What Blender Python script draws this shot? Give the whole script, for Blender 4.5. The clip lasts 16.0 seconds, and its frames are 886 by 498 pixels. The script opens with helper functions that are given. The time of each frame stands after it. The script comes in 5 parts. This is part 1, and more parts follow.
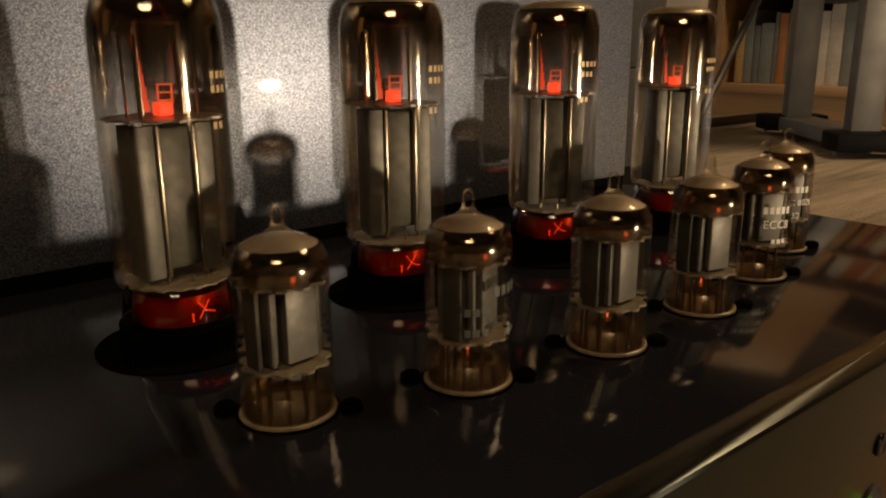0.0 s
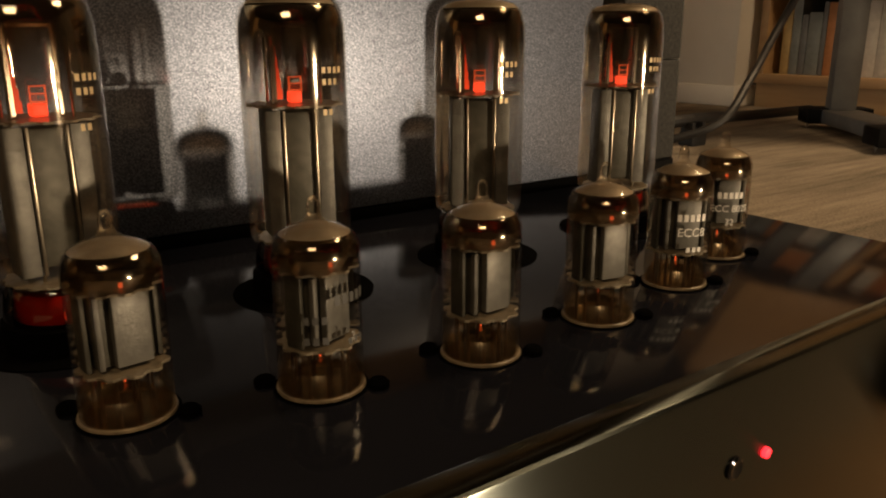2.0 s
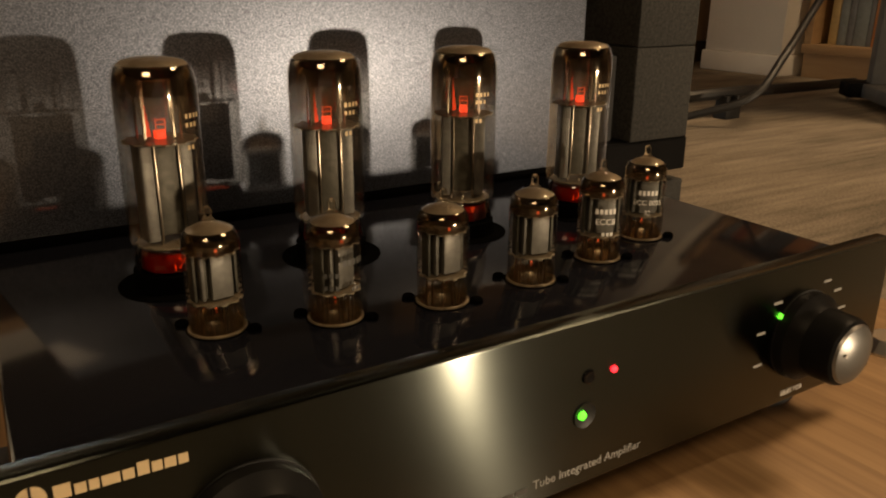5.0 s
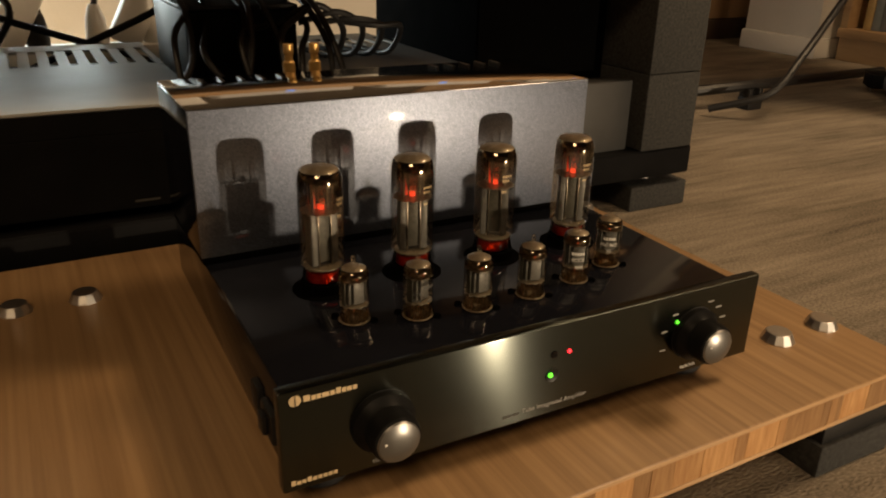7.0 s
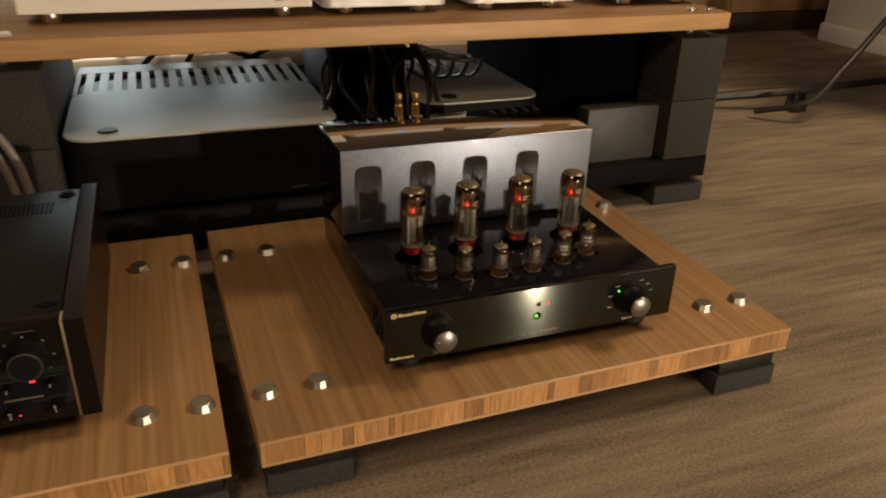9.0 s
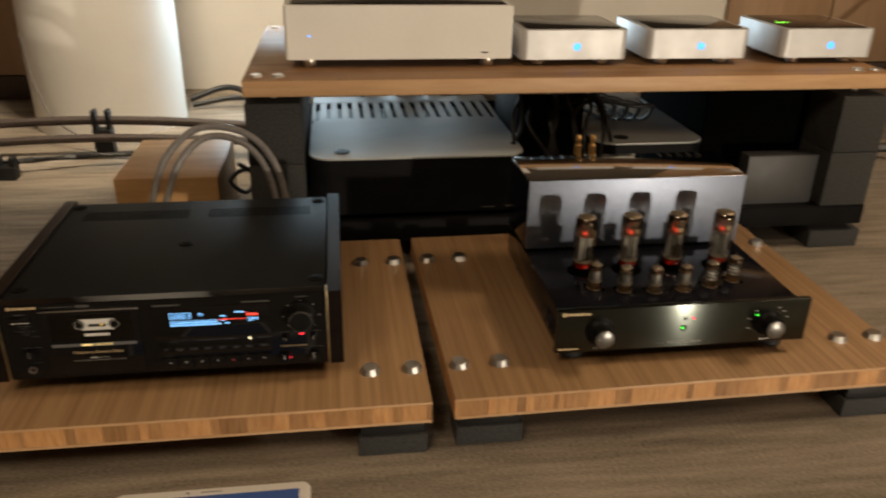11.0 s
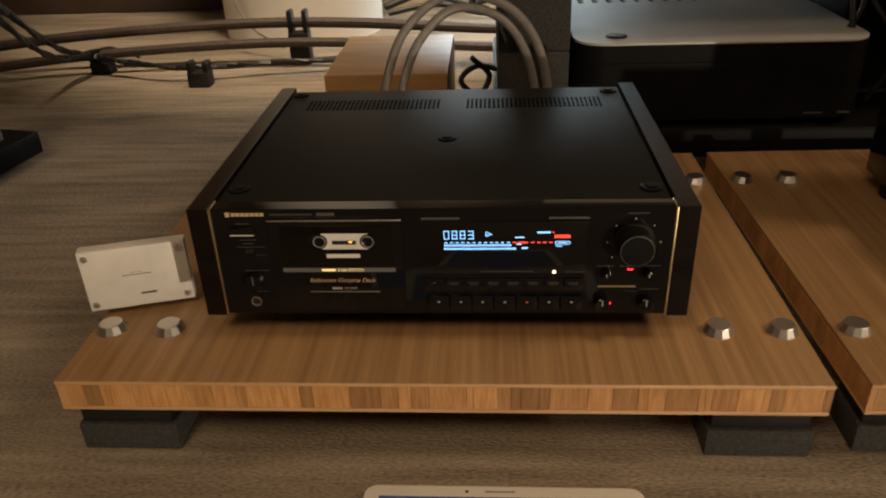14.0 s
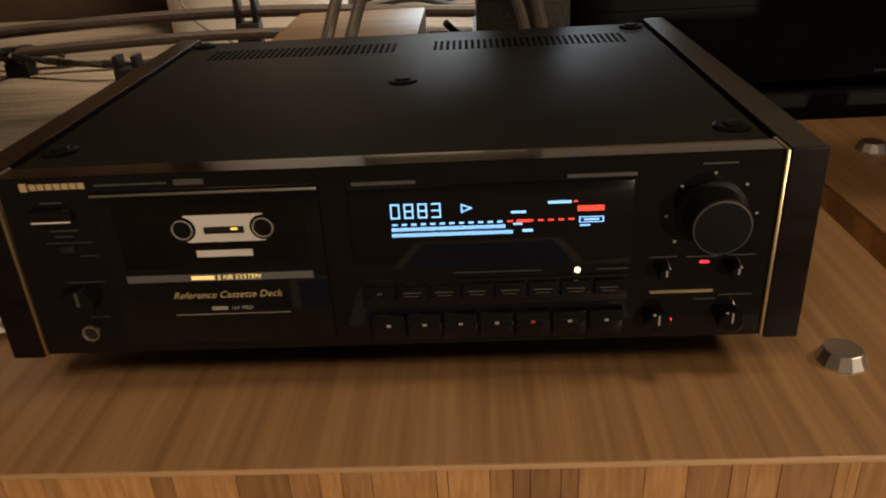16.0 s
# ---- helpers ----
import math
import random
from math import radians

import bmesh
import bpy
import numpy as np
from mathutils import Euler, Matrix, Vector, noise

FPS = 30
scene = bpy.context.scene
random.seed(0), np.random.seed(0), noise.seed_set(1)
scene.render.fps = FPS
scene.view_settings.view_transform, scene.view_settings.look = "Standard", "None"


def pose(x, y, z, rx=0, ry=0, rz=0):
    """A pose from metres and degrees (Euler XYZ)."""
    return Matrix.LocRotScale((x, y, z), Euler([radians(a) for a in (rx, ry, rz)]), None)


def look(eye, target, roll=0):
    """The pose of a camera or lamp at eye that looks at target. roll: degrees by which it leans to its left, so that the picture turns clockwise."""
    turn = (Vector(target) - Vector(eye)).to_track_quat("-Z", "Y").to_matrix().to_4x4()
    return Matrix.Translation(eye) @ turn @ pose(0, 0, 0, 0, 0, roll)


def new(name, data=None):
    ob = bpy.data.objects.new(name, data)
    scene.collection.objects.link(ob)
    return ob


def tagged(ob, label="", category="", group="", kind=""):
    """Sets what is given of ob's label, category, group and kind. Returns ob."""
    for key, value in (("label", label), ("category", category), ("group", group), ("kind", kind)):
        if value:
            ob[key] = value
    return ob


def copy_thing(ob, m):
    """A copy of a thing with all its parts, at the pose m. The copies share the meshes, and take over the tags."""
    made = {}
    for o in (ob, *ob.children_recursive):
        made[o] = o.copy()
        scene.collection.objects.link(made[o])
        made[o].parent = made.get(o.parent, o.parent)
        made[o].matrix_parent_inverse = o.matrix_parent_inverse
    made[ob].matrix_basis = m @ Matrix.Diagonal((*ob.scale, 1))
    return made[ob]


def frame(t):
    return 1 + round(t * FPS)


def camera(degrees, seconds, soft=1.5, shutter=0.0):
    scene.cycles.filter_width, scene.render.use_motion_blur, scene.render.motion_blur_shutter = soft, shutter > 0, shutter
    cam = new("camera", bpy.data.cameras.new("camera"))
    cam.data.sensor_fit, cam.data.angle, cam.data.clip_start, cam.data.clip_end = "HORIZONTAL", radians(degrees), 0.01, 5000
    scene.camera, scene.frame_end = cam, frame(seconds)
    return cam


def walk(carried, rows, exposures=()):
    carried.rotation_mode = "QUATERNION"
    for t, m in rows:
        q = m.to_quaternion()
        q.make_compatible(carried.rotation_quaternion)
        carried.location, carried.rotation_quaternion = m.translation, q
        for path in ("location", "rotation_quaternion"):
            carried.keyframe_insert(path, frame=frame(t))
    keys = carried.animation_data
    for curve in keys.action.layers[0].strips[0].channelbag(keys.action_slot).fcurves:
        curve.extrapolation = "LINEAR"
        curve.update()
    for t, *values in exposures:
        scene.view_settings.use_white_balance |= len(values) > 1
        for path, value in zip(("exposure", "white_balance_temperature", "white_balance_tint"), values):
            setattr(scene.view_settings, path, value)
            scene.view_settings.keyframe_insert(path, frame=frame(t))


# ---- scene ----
cam = camera(60.0, 16.0, soft=2.0, shutter=0.4)
PATH = [
    (0, (0.05, 0.036, 0.252), (1.268, 1.538, -0.258), -0.4),
    (0.5, (0.061, 0.028, 0.257), (1.249, 1.55, -0.268), -0.9),
    (1, (0.07, 0.021, 0.256), (1.227, 1.564, -0.273), -0.2),
    (1.5, (0.082, 0.016, 0.256), (1.214, 1.577, -0.273), -0.0),
    (2, (0.089, 0.01, 0.256), (1.208, 1.578, -0.284), -0.1),
    (2.5, (0.096, 0.005, 0.26), (1.205, 1.574, -0.297), -0.3),
    (3, (0.093, 0.001, 0.26), (1.181, 1.577, -0.317), -0.5),
    (3.5, (0.082, -0.015, 0.268), (1.142, 1.575, -0.322), 0.1),
    (4, (0.075, -0.038, 0.272), (1.105, 1.571, -0.321), 0.2),
    (4.2, (0.071, -0.048, 0.277), (1.094, 1.564, -0.32), 0.2),
    (6.5, (-0.008, -0.2, 0.369), (0.909, 1.411, -0.382), 1.3),
    (7, (-0.049, -0.263, 0.424), (0.829, 1.361, -0.346), 1.4),
    (7.5, (-0.081, -0.341, 0.477), (0.748, 1.286, -0.337), 1.5),
    (8, (-0.109, -0.422, 0.519), (0.665, 1.211, -0.338), 1.8),
    (10.3, (-0.215, -0.775, 0.706), (0.228, 0.959, -0.187), 1.9),
    (10.5, (-0.224, -0.785, 0.703), (0.188, 0.962, -0.178), 2.0),
    (11, (-0.251, -0.809, 0.708), (0.006, 0.99, -0.129), 1.1),
    (11.5, (-0.317, -0.757, 0.671), (-0.277, 1.076, -0.127), 0.4),
    (12, (-0.368, -0.716, 0.642), (-0.434, 1.115, -0.161), 0.1),
    (12.5, (-0.404, -0.665, 0.612), (-0.543, 1.162, -0.189), -1.1),
    (13, (-0.423, -0.614, 0.584), (-0.579, 1.18, -0.287), -1.5),
    (13.5, (-0.434, -0.567, 0.557), (-0.569, 1.196, -0.377), -1.5),
    (14, (-0.438, -0.505, 0.521), (-0.563, 1.246, -0.438), -2.2),
    (14.5, (-0.448, -0.425, 0.472), (-0.572, 1.328, -0.482), -3.1),
    (15, (-0.45, -0.361, 0.432), (-0.573, 1.408, -0.494), -3.5),
    (15.5, (-0.443, -0.307, 0.394), (-0.549, 1.475, -0.509), -3.5),
    (16, (-0.434, -0.269, 0.364), (-0.528, 1.52, -0.525), -3.3),
]
EXPOSURES = [(0, 0.0, 7250, 11), (4, 0.0, 7200, 11), (7, -0.03, 7050, 11), (8, -0.03, 6900, 11), (10.5, 0.05, 6050, 8), (11, 0.03, 5900, 8), (12.5, 0.02, 6250, 9), (13.5, -0.1, 6500, 12), (14.5, -0.12, 6500, 12), (16, -0.25, 6550, 14)]
walk(cam, [(t, look(eye, target, roll)) for t, eye, target, roll in PATH], EXPOSURES)

# ---- world and light ----
world = bpy.data.worlds.new("room_air")
scene.world = world
world.use_nodes = True
world.node_tree.nodes["Background"].inputs[0].default_value = (1.0, 0.72, 0.45, 1)
world.node_tree.nodes["Background"].inputs[1].default_value = 0.004


def lamp(name, kind, place, target, watts, colour, size=0.1, size_y=None, cone=78):
    data = bpy.data.lights.new(name, kind)
    data.energy, data.color = watts, colour
    if kind == "SPOT":
        data.spot_size, data.spot_blend, data.shadow_soft_size = radians(cone), 0.4, size
    elif kind == "AREA":
        data.size = size
        if size_y:
            data.shape, data.size_y = "RECTANGLE", size_y
    else:
        data.shadow_soft_size = size
    ob = new(name, data)
    ob.matrix_world = look(place, target)
    return ob


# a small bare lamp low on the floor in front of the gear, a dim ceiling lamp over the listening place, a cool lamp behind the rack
lamp("floor_spot", "SPOT", (1.37, -2.42, 0.11), (0.15, 0.4, 0.3), 215, (1.0, 0.80, 0.57), 0.03)
lamp("ceiling_lamp", "AREA", (2.0, -0.15, 2.44), (1.9, 0.0, 0), 48, (1.0, 0.715, 0.435), 0.7)
lamp("ceiling_lamp", "AREA", (-1.3, -1.8, 2.44), (-1.2, -1.6, 0), 40, (1.0, 0.715, 0.435), 1.0)
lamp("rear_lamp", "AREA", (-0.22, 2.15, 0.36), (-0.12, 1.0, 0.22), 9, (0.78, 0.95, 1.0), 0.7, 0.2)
# added fill spot without a known fixture, brightens the column and back wall
lamp("wall_washer", "SPOT", (-0.70, 1.15, 2.42), (-0.82, 2.05, 0.35), 300, (1.0, 0.78, 0.52), 0.15, cone=54)

# ---- materials ----
MATS = {}


def nodes_of(name):
    m = bpy.data.materials.new(name)
    m.use_nodes = True
    nt = m.node_tree
    return m, nt, nt.nodes["Principled BSDF"]


def surface(name, a, b=None, rough=0.5, metal=0.0, scale=30.0, stretch=(1, 1, 1), bump=0.0, fine=400.0, rvar=0.08, spec=0.5, coat=0.0, island=0.0, coords="Object"):
    """A material between two colours, with coarse and fine noise, uneven gloss and fine relief."""
    if name in MATS:
        return MATS[name]
    m, nt, bsdf = nodes_of(name)
    b = b or tuple(c * 0.8 for c in a)
    tc = nt.nodes.new("ShaderNodeTexCoord")
    mp = nt.nodes.new("ShaderNodeMapping")
    mp.inputs["Scale"].default_value = stretch
    nt.links.new(tc.outputs[coords], mp.inputs[0])
    n1 = nt.nodes.new("ShaderNodeTexNoise")
    n1.inputs["Scale"].default_value, n1.inputs["Detail"].default_value = scale, 6
    n2 = nt.nodes.new("ShaderNodeTexNoise")
    n2.inputs["Scale"].default_value, n2.inputs["Detail"].default_value = fine, 2
    for n in (n1, n2):
        nt.links.new(mp.outputs[0], n.inputs["Vector"])
    mix = nt.nodes.new("ShaderNodeMix")
    mix.data_type = "RGBA"
    mix.inputs[6].default_value, mix.inputs[7].default_value = (*a, 1), (*b, 1)
    add = nt.nodes.new("ShaderNodeMath")
    add.operation = "MULTIPLY_ADD"
    nt.links.new(n2.outputs[0], add.inputs[0])
    add.inputs[1].default_value = 0.5
    ramp = nt.nodes.new("ShaderNodeMapRange")
    ramp.inputs[1].default_value, ramp.inputs[2].default_value = 0.3, 0.7
    nt.links.new(n1.outputs[0], ramp.inputs[0])
    sub = nt.nodes.new("ShaderNodeMath")
    sub.operation = "SUBTRACT"
    nt.links.new(ramp.outputs[0], sub.inputs[0])
    sub.inputs[1].default_value = 0.25
    nt.links.new(sub.outputs[0], add.inputs[2])
    add.use_clamp = True
    nt.links.new(add.outputs[0], mix.inputs[0])
    colour = mix.outputs[2]
    if island:
        info = nt.nodes.new("ShaderNodeObjectInfo")
        hsv = nt.nodes.new("ShaderNodeHueSaturation")
        mr = nt.nodes.new("ShaderNodeMapRange")
        hsv.inputs["Saturation"].default_value = 1.12
        mr.inputs[3].default_value, mr.inputs[4].default_value = 1 - island, 1 + island * 0.6
        nt.links.new(info.outputs["Random"], mr.inputs[0])
        nt.links.new(mr.outputs[0], hsv.inputs["Value"])
        nt.links.new(colour, hsv.inputs["Color"])
        colour = hsv.outputs[0]
    nt.links.new(colour, bsdf.inputs["Base Color"])
    rr = nt.nodes.new("ShaderNodeMapRange")
    rr.inputs[3].default_value, rr.inputs[4].default_value = max(0.02, rough - rvar), min(1, rough + rvar)
    nt.links.new(n1.outputs[0], rr.inputs[0])
    nt.links.new(rr.outputs[0], bsdf.inputs["Roughness"])
    bsdf.inputs["Metallic"].default_value = metal
    bsdf.inputs["Specular IOR Level"].default_value = spec
    bsdf.inputs["Coat Weight"].default_value = coat
    if bump:
        bp = nt.nodes.new("ShaderNodeBump")
        bp.inputs["Strength"].default_value, bp.inputs["Distance"].default_value = bump, 0.002
        nt.links.new(n2.outputs[0], bp.inputs["Height"])
        nt.links.new(bp.outputs[0], bsdf.inputs["Normal"])
    MATS[name] = m
    return m


def glow(name, colour, strength):
    if name not in MATS:
        m, nt, bsdf = nodes_of(name)
        bsdf.inputs["Base Color"].default_value = (*[c * 0.2 for c in colour], 1)
        bsdf.inputs["Emission Color"].default_value = (*colour, 1)
        bsdf.inputs["Emission Strength"].default_value = strength
        MATS[name] = m
    return MATS[name]


def thin_glass(name, tint, gloss=1.0, rough=0.02, base_gloss=0.0, gloss_colour=(1, 1, 1), fade=None):
    """Thin clear or silvered glass: see-through, with a mirror sheen that grows at grazing angles."""
    if name in MATS:
        return MATS[name]
    m = bpy.data.materials.new(name)
    m.use_nodes = True
    nt = m.node_tree
    nt.nodes.clear()
    out = nt.nodes.new("ShaderNodeOutputMaterial")
    tr = nt.nodes.new("ShaderNodeBsdfTransparent")
    tr.inputs[0].default_value = (*tint, 1)
    gl = nt.nodes.new("ShaderNodeBsdfGlossy")
    gl.inputs["Color"].default_value = (*gloss_colour, 1)
    gl.inputs["Roughness"].default_value = rough
    fr = nt.nodes.new("ShaderNodeFresnel")
    fr.inputs[0].default_value = 1.5
    mr = nt.nodes.new("ShaderNodeMapRange")
    mr.inputs[3].default_value, mr.inputs[4].default_value = base_gloss, gloss
    mr.clamp = True
    nt.links.new(fr.outputs[0], mr.inputs[0])
    mx = nt.nodes.new("ShaderNodeMixShader")
    nt.links.new(mr.outputs[0], mx.inputs[0])
    nt.links.new(tr.outputs[0], mx.inputs[1])
    nt.links.new(gl.outputs[0], mx.inputs[2])
    last = mx.outputs[0]
    if fade:
        # a vapour film that thins out unevenly between two heights over its base
        tc = nt.nodes.new("ShaderNodeTexCoord")
        sep = nt.nodes.new("ShaderNodeSeparateXYZ")
        nt.links.new(tc.outputs["Object"], sep.inputs[0])
        mp = nt.nodes.new("ShaderNodeMapping")
        mp.inputs["Scale"].default_value = (1, 1, 0.15)
        nt.links.new(tc.outputs["Object"], mp.inputs[0])
        nz = nt.nodes.new("ShaderNodeTexNoise")
        nz.inputs["Scale"].default_value, nz.inputs["Detail"].default_value = 160, 3
        nt.links.new(mp.outputs[0], nz.inputs["Vector"])
        wob = nt.nodes.new("ShaderNodeMath")
        wob.operation = "MULTIPLY_ADD"
        wob.inputs[1].default_value = (fade[1] - fade[0]) * 0.9
        nt.links.new(nz.outputs[0], wob.inputs[0])
        nt.links.new(sep.outputs[2], wob.inputs[2])
        fr2 = nt.nodes.new("ShaderNodeMapRange")
        shift = (fade[1] - fade[0]) * 0.45
        fr2.inputs[1].default_value, fr2.inputs[2].default_value = fade[0] + shift, fade[1] + shift
        nt.links.new(wob.outputs[0], fr2.inputs[0])
        clear = nt.nodes.new("ShaderNodeBsdfTransparent")
        film = nt.nodes.new("ShaderNodeMixShader")
        nt.links.new(fr2.outputs[0], film.inputs[0])
        nt.links.new(clear.outputs[0], film.inputs[1])
        nt.links.new(mx.outputs[0], film.inputs[2])
        last = film.outputs[0]
    nt.links.new(last, out.inputs[0])
    MATS[name] = m
    return m


def flake_paint():
    """Dark blue-grey metallic car paint with coarse flakes under a clear coat."""
    m, nt, bsdf = nodes_of("flake_paint")
    tc = nt.nodes.new("ShaderNodeTexCoord")
    vor = nt.nodes.new("ShaderNodeTexVoronoi")
    vor.inputs["Scale"].default_value = 2400
    nt.links.new(tc.outputs["Object"], vor.inputs["Vector"])
    mix = nt.nodes.new("ShaderNodeMix")
    mix.data_type = "RGBA"
    mix.inputs[6].default_value, mix.inputs[7].default_value = (0.085, 0.098, 0.132, 1), (0.36, 0.405, 0.51, 1)
    bw = nt.nodes.new("ShaderNodeRGBToBW")
    nt.links.new(vor.outputs["Color"], bw.inputs[0])
    pw = nt.nodes.new("ShaderNodeMath")
    pw.operation = "POWER"
    pw.inputs[1].default_value = 1.6
    nt.links.new(bw.outputs[0], pw.inputs[0])
    nt.links.new(pw.outputs[0], mix.inputs[0])
    nt.links.new(mix.outputs[2], bsdf.inputs["Base Color"])
    bsdf.inputs["Metallic"].default_value = 1.0
    bsdf.inputs["Roughness"].default_value = 0.45
    bsdf.inputs["Coat Weight"].default_value = 1.0
    bsdf.inputs["Coat Roughness"].default_value = 0.03
    return m


def brushed(name, colour, rough=0.32, axis=(1.5, 1, 400)):
    """Brushed metal with fine scratches along x, which draw highlights out upwards."""
    m, nt, bsdf = nodes_of(name)
    tc = nt.nodes.new("ShaderNodeTexCoord")
    mp = nt.nodes.new("ShaderNodeMapping")
    mp.inputs["Scale"].default_value = axis
    nt.links.new(tc.outputs["Object"], mp.inputs[0])
    n = nt.nodes.new("ShaderNodeTexNoise")
    n.inputs["Scale"].default_value, n.inputs["Detail"].default_value = 12, 4
    nt.links.new(mp.outputs[0], n.inputs["Vector"])
    mr = nt.nodes.new("ShaderNodeMapRange")
    mr.inputs[3].default_value, mr.inputs[4].default_value = rough - 0.03, rough + 0.03
    nt.links.new(n.outputs[0], mr.inputs[0])
    nt.links.new(mr.outputs[0], bsdf.inputs["Roughness"])
    bsdf.inputs["Base Color"].default_value = (*colour, 1)
    bsdf.inputs["Metallic"].default_value = 1.0
    tg = nt.nodes.new("ShaderNodeTangent")
    tg.direction_type, tg.axis = "RADIAL", "Z"
    nt.links.new(tg.outputs[0], bsdf.inputs["Tangent"])
    bsdf.inputs["Anisotropic"].default_value = 1.0
    bsdf.inputs["Anisotropic Rotation"].default_value = 0.25
    return m


def carpet_material():
    """Tufted carpet: streaks of brown and grey yarn along x, in a fine loop pile."""
    m, nt, bsdf = nodes_of("carpet")
    tc = nt.nodes.new("ShaderNodeTexCoord")

    def noise_at(scale, stretch, detail=4):
        mp = nt.nodes.new("ShaderNodeMapping")
        mp.inputs["Scale"].default_value = stretch
        nt.links.new(tc.outputs["Object"], mp.inputs[0])
        n = nt.nodes.new("ShaderNodeTexNoise")
        n.inputs["Scale"].default_value, n.inputs["Detail"].default_value = scale, detail
        nt.links.new(mp.outputs[0], n.inputs["Vector"])
        return n.outputs[0]

    streak, broad, pile = noise_at(11, (0.5, 5.5, 1)), noise_at(4, (0.5, 2.0, 1), 5), noise_at(260, (0.7, 1.6, 1), 2)
    s = nt.nodes.new("ShaderNodeMath")
    s.operation = "MULTIPLY_ADD"
    nt.links.new(streak, s.inputs[0])
    s.inputs[1].default_value = 0.75
    nt.links.new(broad, s.inputs[2])
    s2 = nt.nodes.new("ShaderNodeMath")
    s2.operation = "MULTIPLY_ADD"
    nt.links.new(pile, s2.inputs[0])
    s2.inputs[1].default_value = 0.9
    nt.links.new(s.outputs[0], s2.inputs[2])
    ramp = nt.nodes.new("ShaderNodeValToRGB")
    ramp.color_ramp.elements[0].position, ramp.color_ramp.elements[0].color = 0.32, (0.075, 0.062, 0.048, 1)
    ramp.color_ramp.elements[1].position, ramp.color_ramp.elements[1].color = 0.72, (0.52, 0.44, 0.345, 1)
    d = nt.nodes.new("ShaderNodeMath")
    d.operation = "MULTIPLY"
    d.inputs[1].default_value = 0.36
    nt.links.new(s2.outputs[0], d.inputs[0])
    nt.links.new(d.outputs[0], ramp.inputs[0])
    nt.links.new(ramp.outputs[0], bsdf.inputs["Base Color"])
    bsdf.inputs["Roughness"].default_value = 0.95
    bsdf.inputs["Specular IOR Level"].default_value = 0.15
    bp = nt.nodes.new("ShaderNodeBump")
    bp.inputs["Strength"].default_value, bp.inputs["Distance"].default_value = 0.9, 0.004
    nt.links.new(pile, bp.inputs["Height"])
    nt.links.new(bp.outputs[0], bsdf.inputs["Normal"])
    return m


CARPET = carpet_material()
BAMBOO = surface("bamboo_top", (0.37, 0.226, 0.110), (0.235, 0.134, 0.060), 0.42, scale=16, stretch=(9, 0.16, 2), fine=160, bump=0.04)
BAMBOO_EDGE = surface("bamboo_edge", (0.52, 0.33, 0.175), (0.42, 0.25, 0.12), 0.5, scale=14, stretch=(0.6, 1, 6), fine=150, bump=0.05)
BAMBOO_STRIP = surface("bamboo_strip", (0.47, 0.28, 0.142), (0.33, 0.175, 0.082), 0.55, scale=60, stretch=(5, 1, 0.6), fine=500, bump=0.08, island=0.42)
WALNUT = surface("shelf_wood", (0.33, 0.185, 0.08), (0.22, 0.115, 0.05), 0.5, scale=8, stretch=(0.4, 6, 6), fine=70, bump=0.04)
OAK_BLOCK = surface("oak_block", (0.46, 0.27, 0.11), (0.34, 0.18, 0.065), 0.5, scale=10, stretch=(0.6, 5, 5), fine=80, bump=0.05)
RUBBER = surface("speckled_rubber", (0.009, 0.009, 0.009), (0.042, 0.042, 0.040), 0.9, scale=240, fine=900, bump=0.5)
BLACK = surface("black_plastic", (0.007, 0.007, 0.0075), (0.011, 0.011, 0.0115), 0.5, fine=700, bump=0.06, spec=0.35)
BLACK_METAL = surface("black_metal", (0.005, 0.005, 0.0055), (0.008, 0.008, 0.0085), 0.5, scale=18, fine=900, bump=0.05, spec=0.05)
DECK_TOP = surface("deck_top", (0.0105, 0.0115, 0.012), (0.0145, 0.0155, 0.016), 0.55, scale=6, fine=1400, bump=0.12, spec=0.05)
PIANO = surface("piano_black", (0.004, 0.0038, 0.004), (0.006, 0.0057, 0.006), 0.06, scale=5, rvar=0.02, fine=900, spec=0.27)
KNOB_BLACK = surface("knob_black", (0.007, 0.007, 0.007), (0.01, 0.01, 0.01), 0.4, scale=60, fine=900, spec=0.06)
DARK_WOOD = surface("dark_wood", (0.005, 0.0033, 0.003), (0.009, 0.0055, 0.0045), 0.3, scale=10, stretch=(1, 0.5, 7), fine=90, bump=0.02, spec=0.14)
ENAMEL = surface("chassis_enamel", (0.005, 0.0055, 0.008), (0.008, 0.0085, 0.012), 0.085, scale=10, rvar=0.02, fine=1200, spec=0.28)
FLAKE = flake_paint()
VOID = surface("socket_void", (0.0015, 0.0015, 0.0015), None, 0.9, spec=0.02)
POLISHED = surface("polished_dark_metal", (0.50, 0.485, 0.47), (0.46, 0.445, 0.43), 0.07, 1.0, scale=20, rvar=0.02, fine=900)
FACE = brushed("brushed_faceplate", (0.076, 0.085, 0.078), 0.22)
FACE_EDGE = surface("plate_edge", (0.03, 0.031, 0.034), None, 0.3, 0.8)
STEEL = surface("polished_steel", (0.72, 0.70, 0.67), (0.6, 0.58, 0.55), 0.34, 1.0, scale=60, fine=800)
GOLD = surface("gold_trim", (0.60, 0.50, 0.31), (0.48, 0.39, 0.22), 0.35, 1.0)
BRASS = surface("brass", (0.66, 0.40, 0.14), None, 0.38, 0.7)
SILVER = surface("silver_paint", (0.66, 0.65, 0.62), (0.58, 0.57, 0.54), 0.45, 0.1, scale=40, fine=1200, bump=0.04)
ALU = surface("satin_aluminium", (0.60, 0.60, 0.60), (0.54, 0.54, 0.54), 0.5, 0.45, scale=30, fine=1500, bump=0.05)
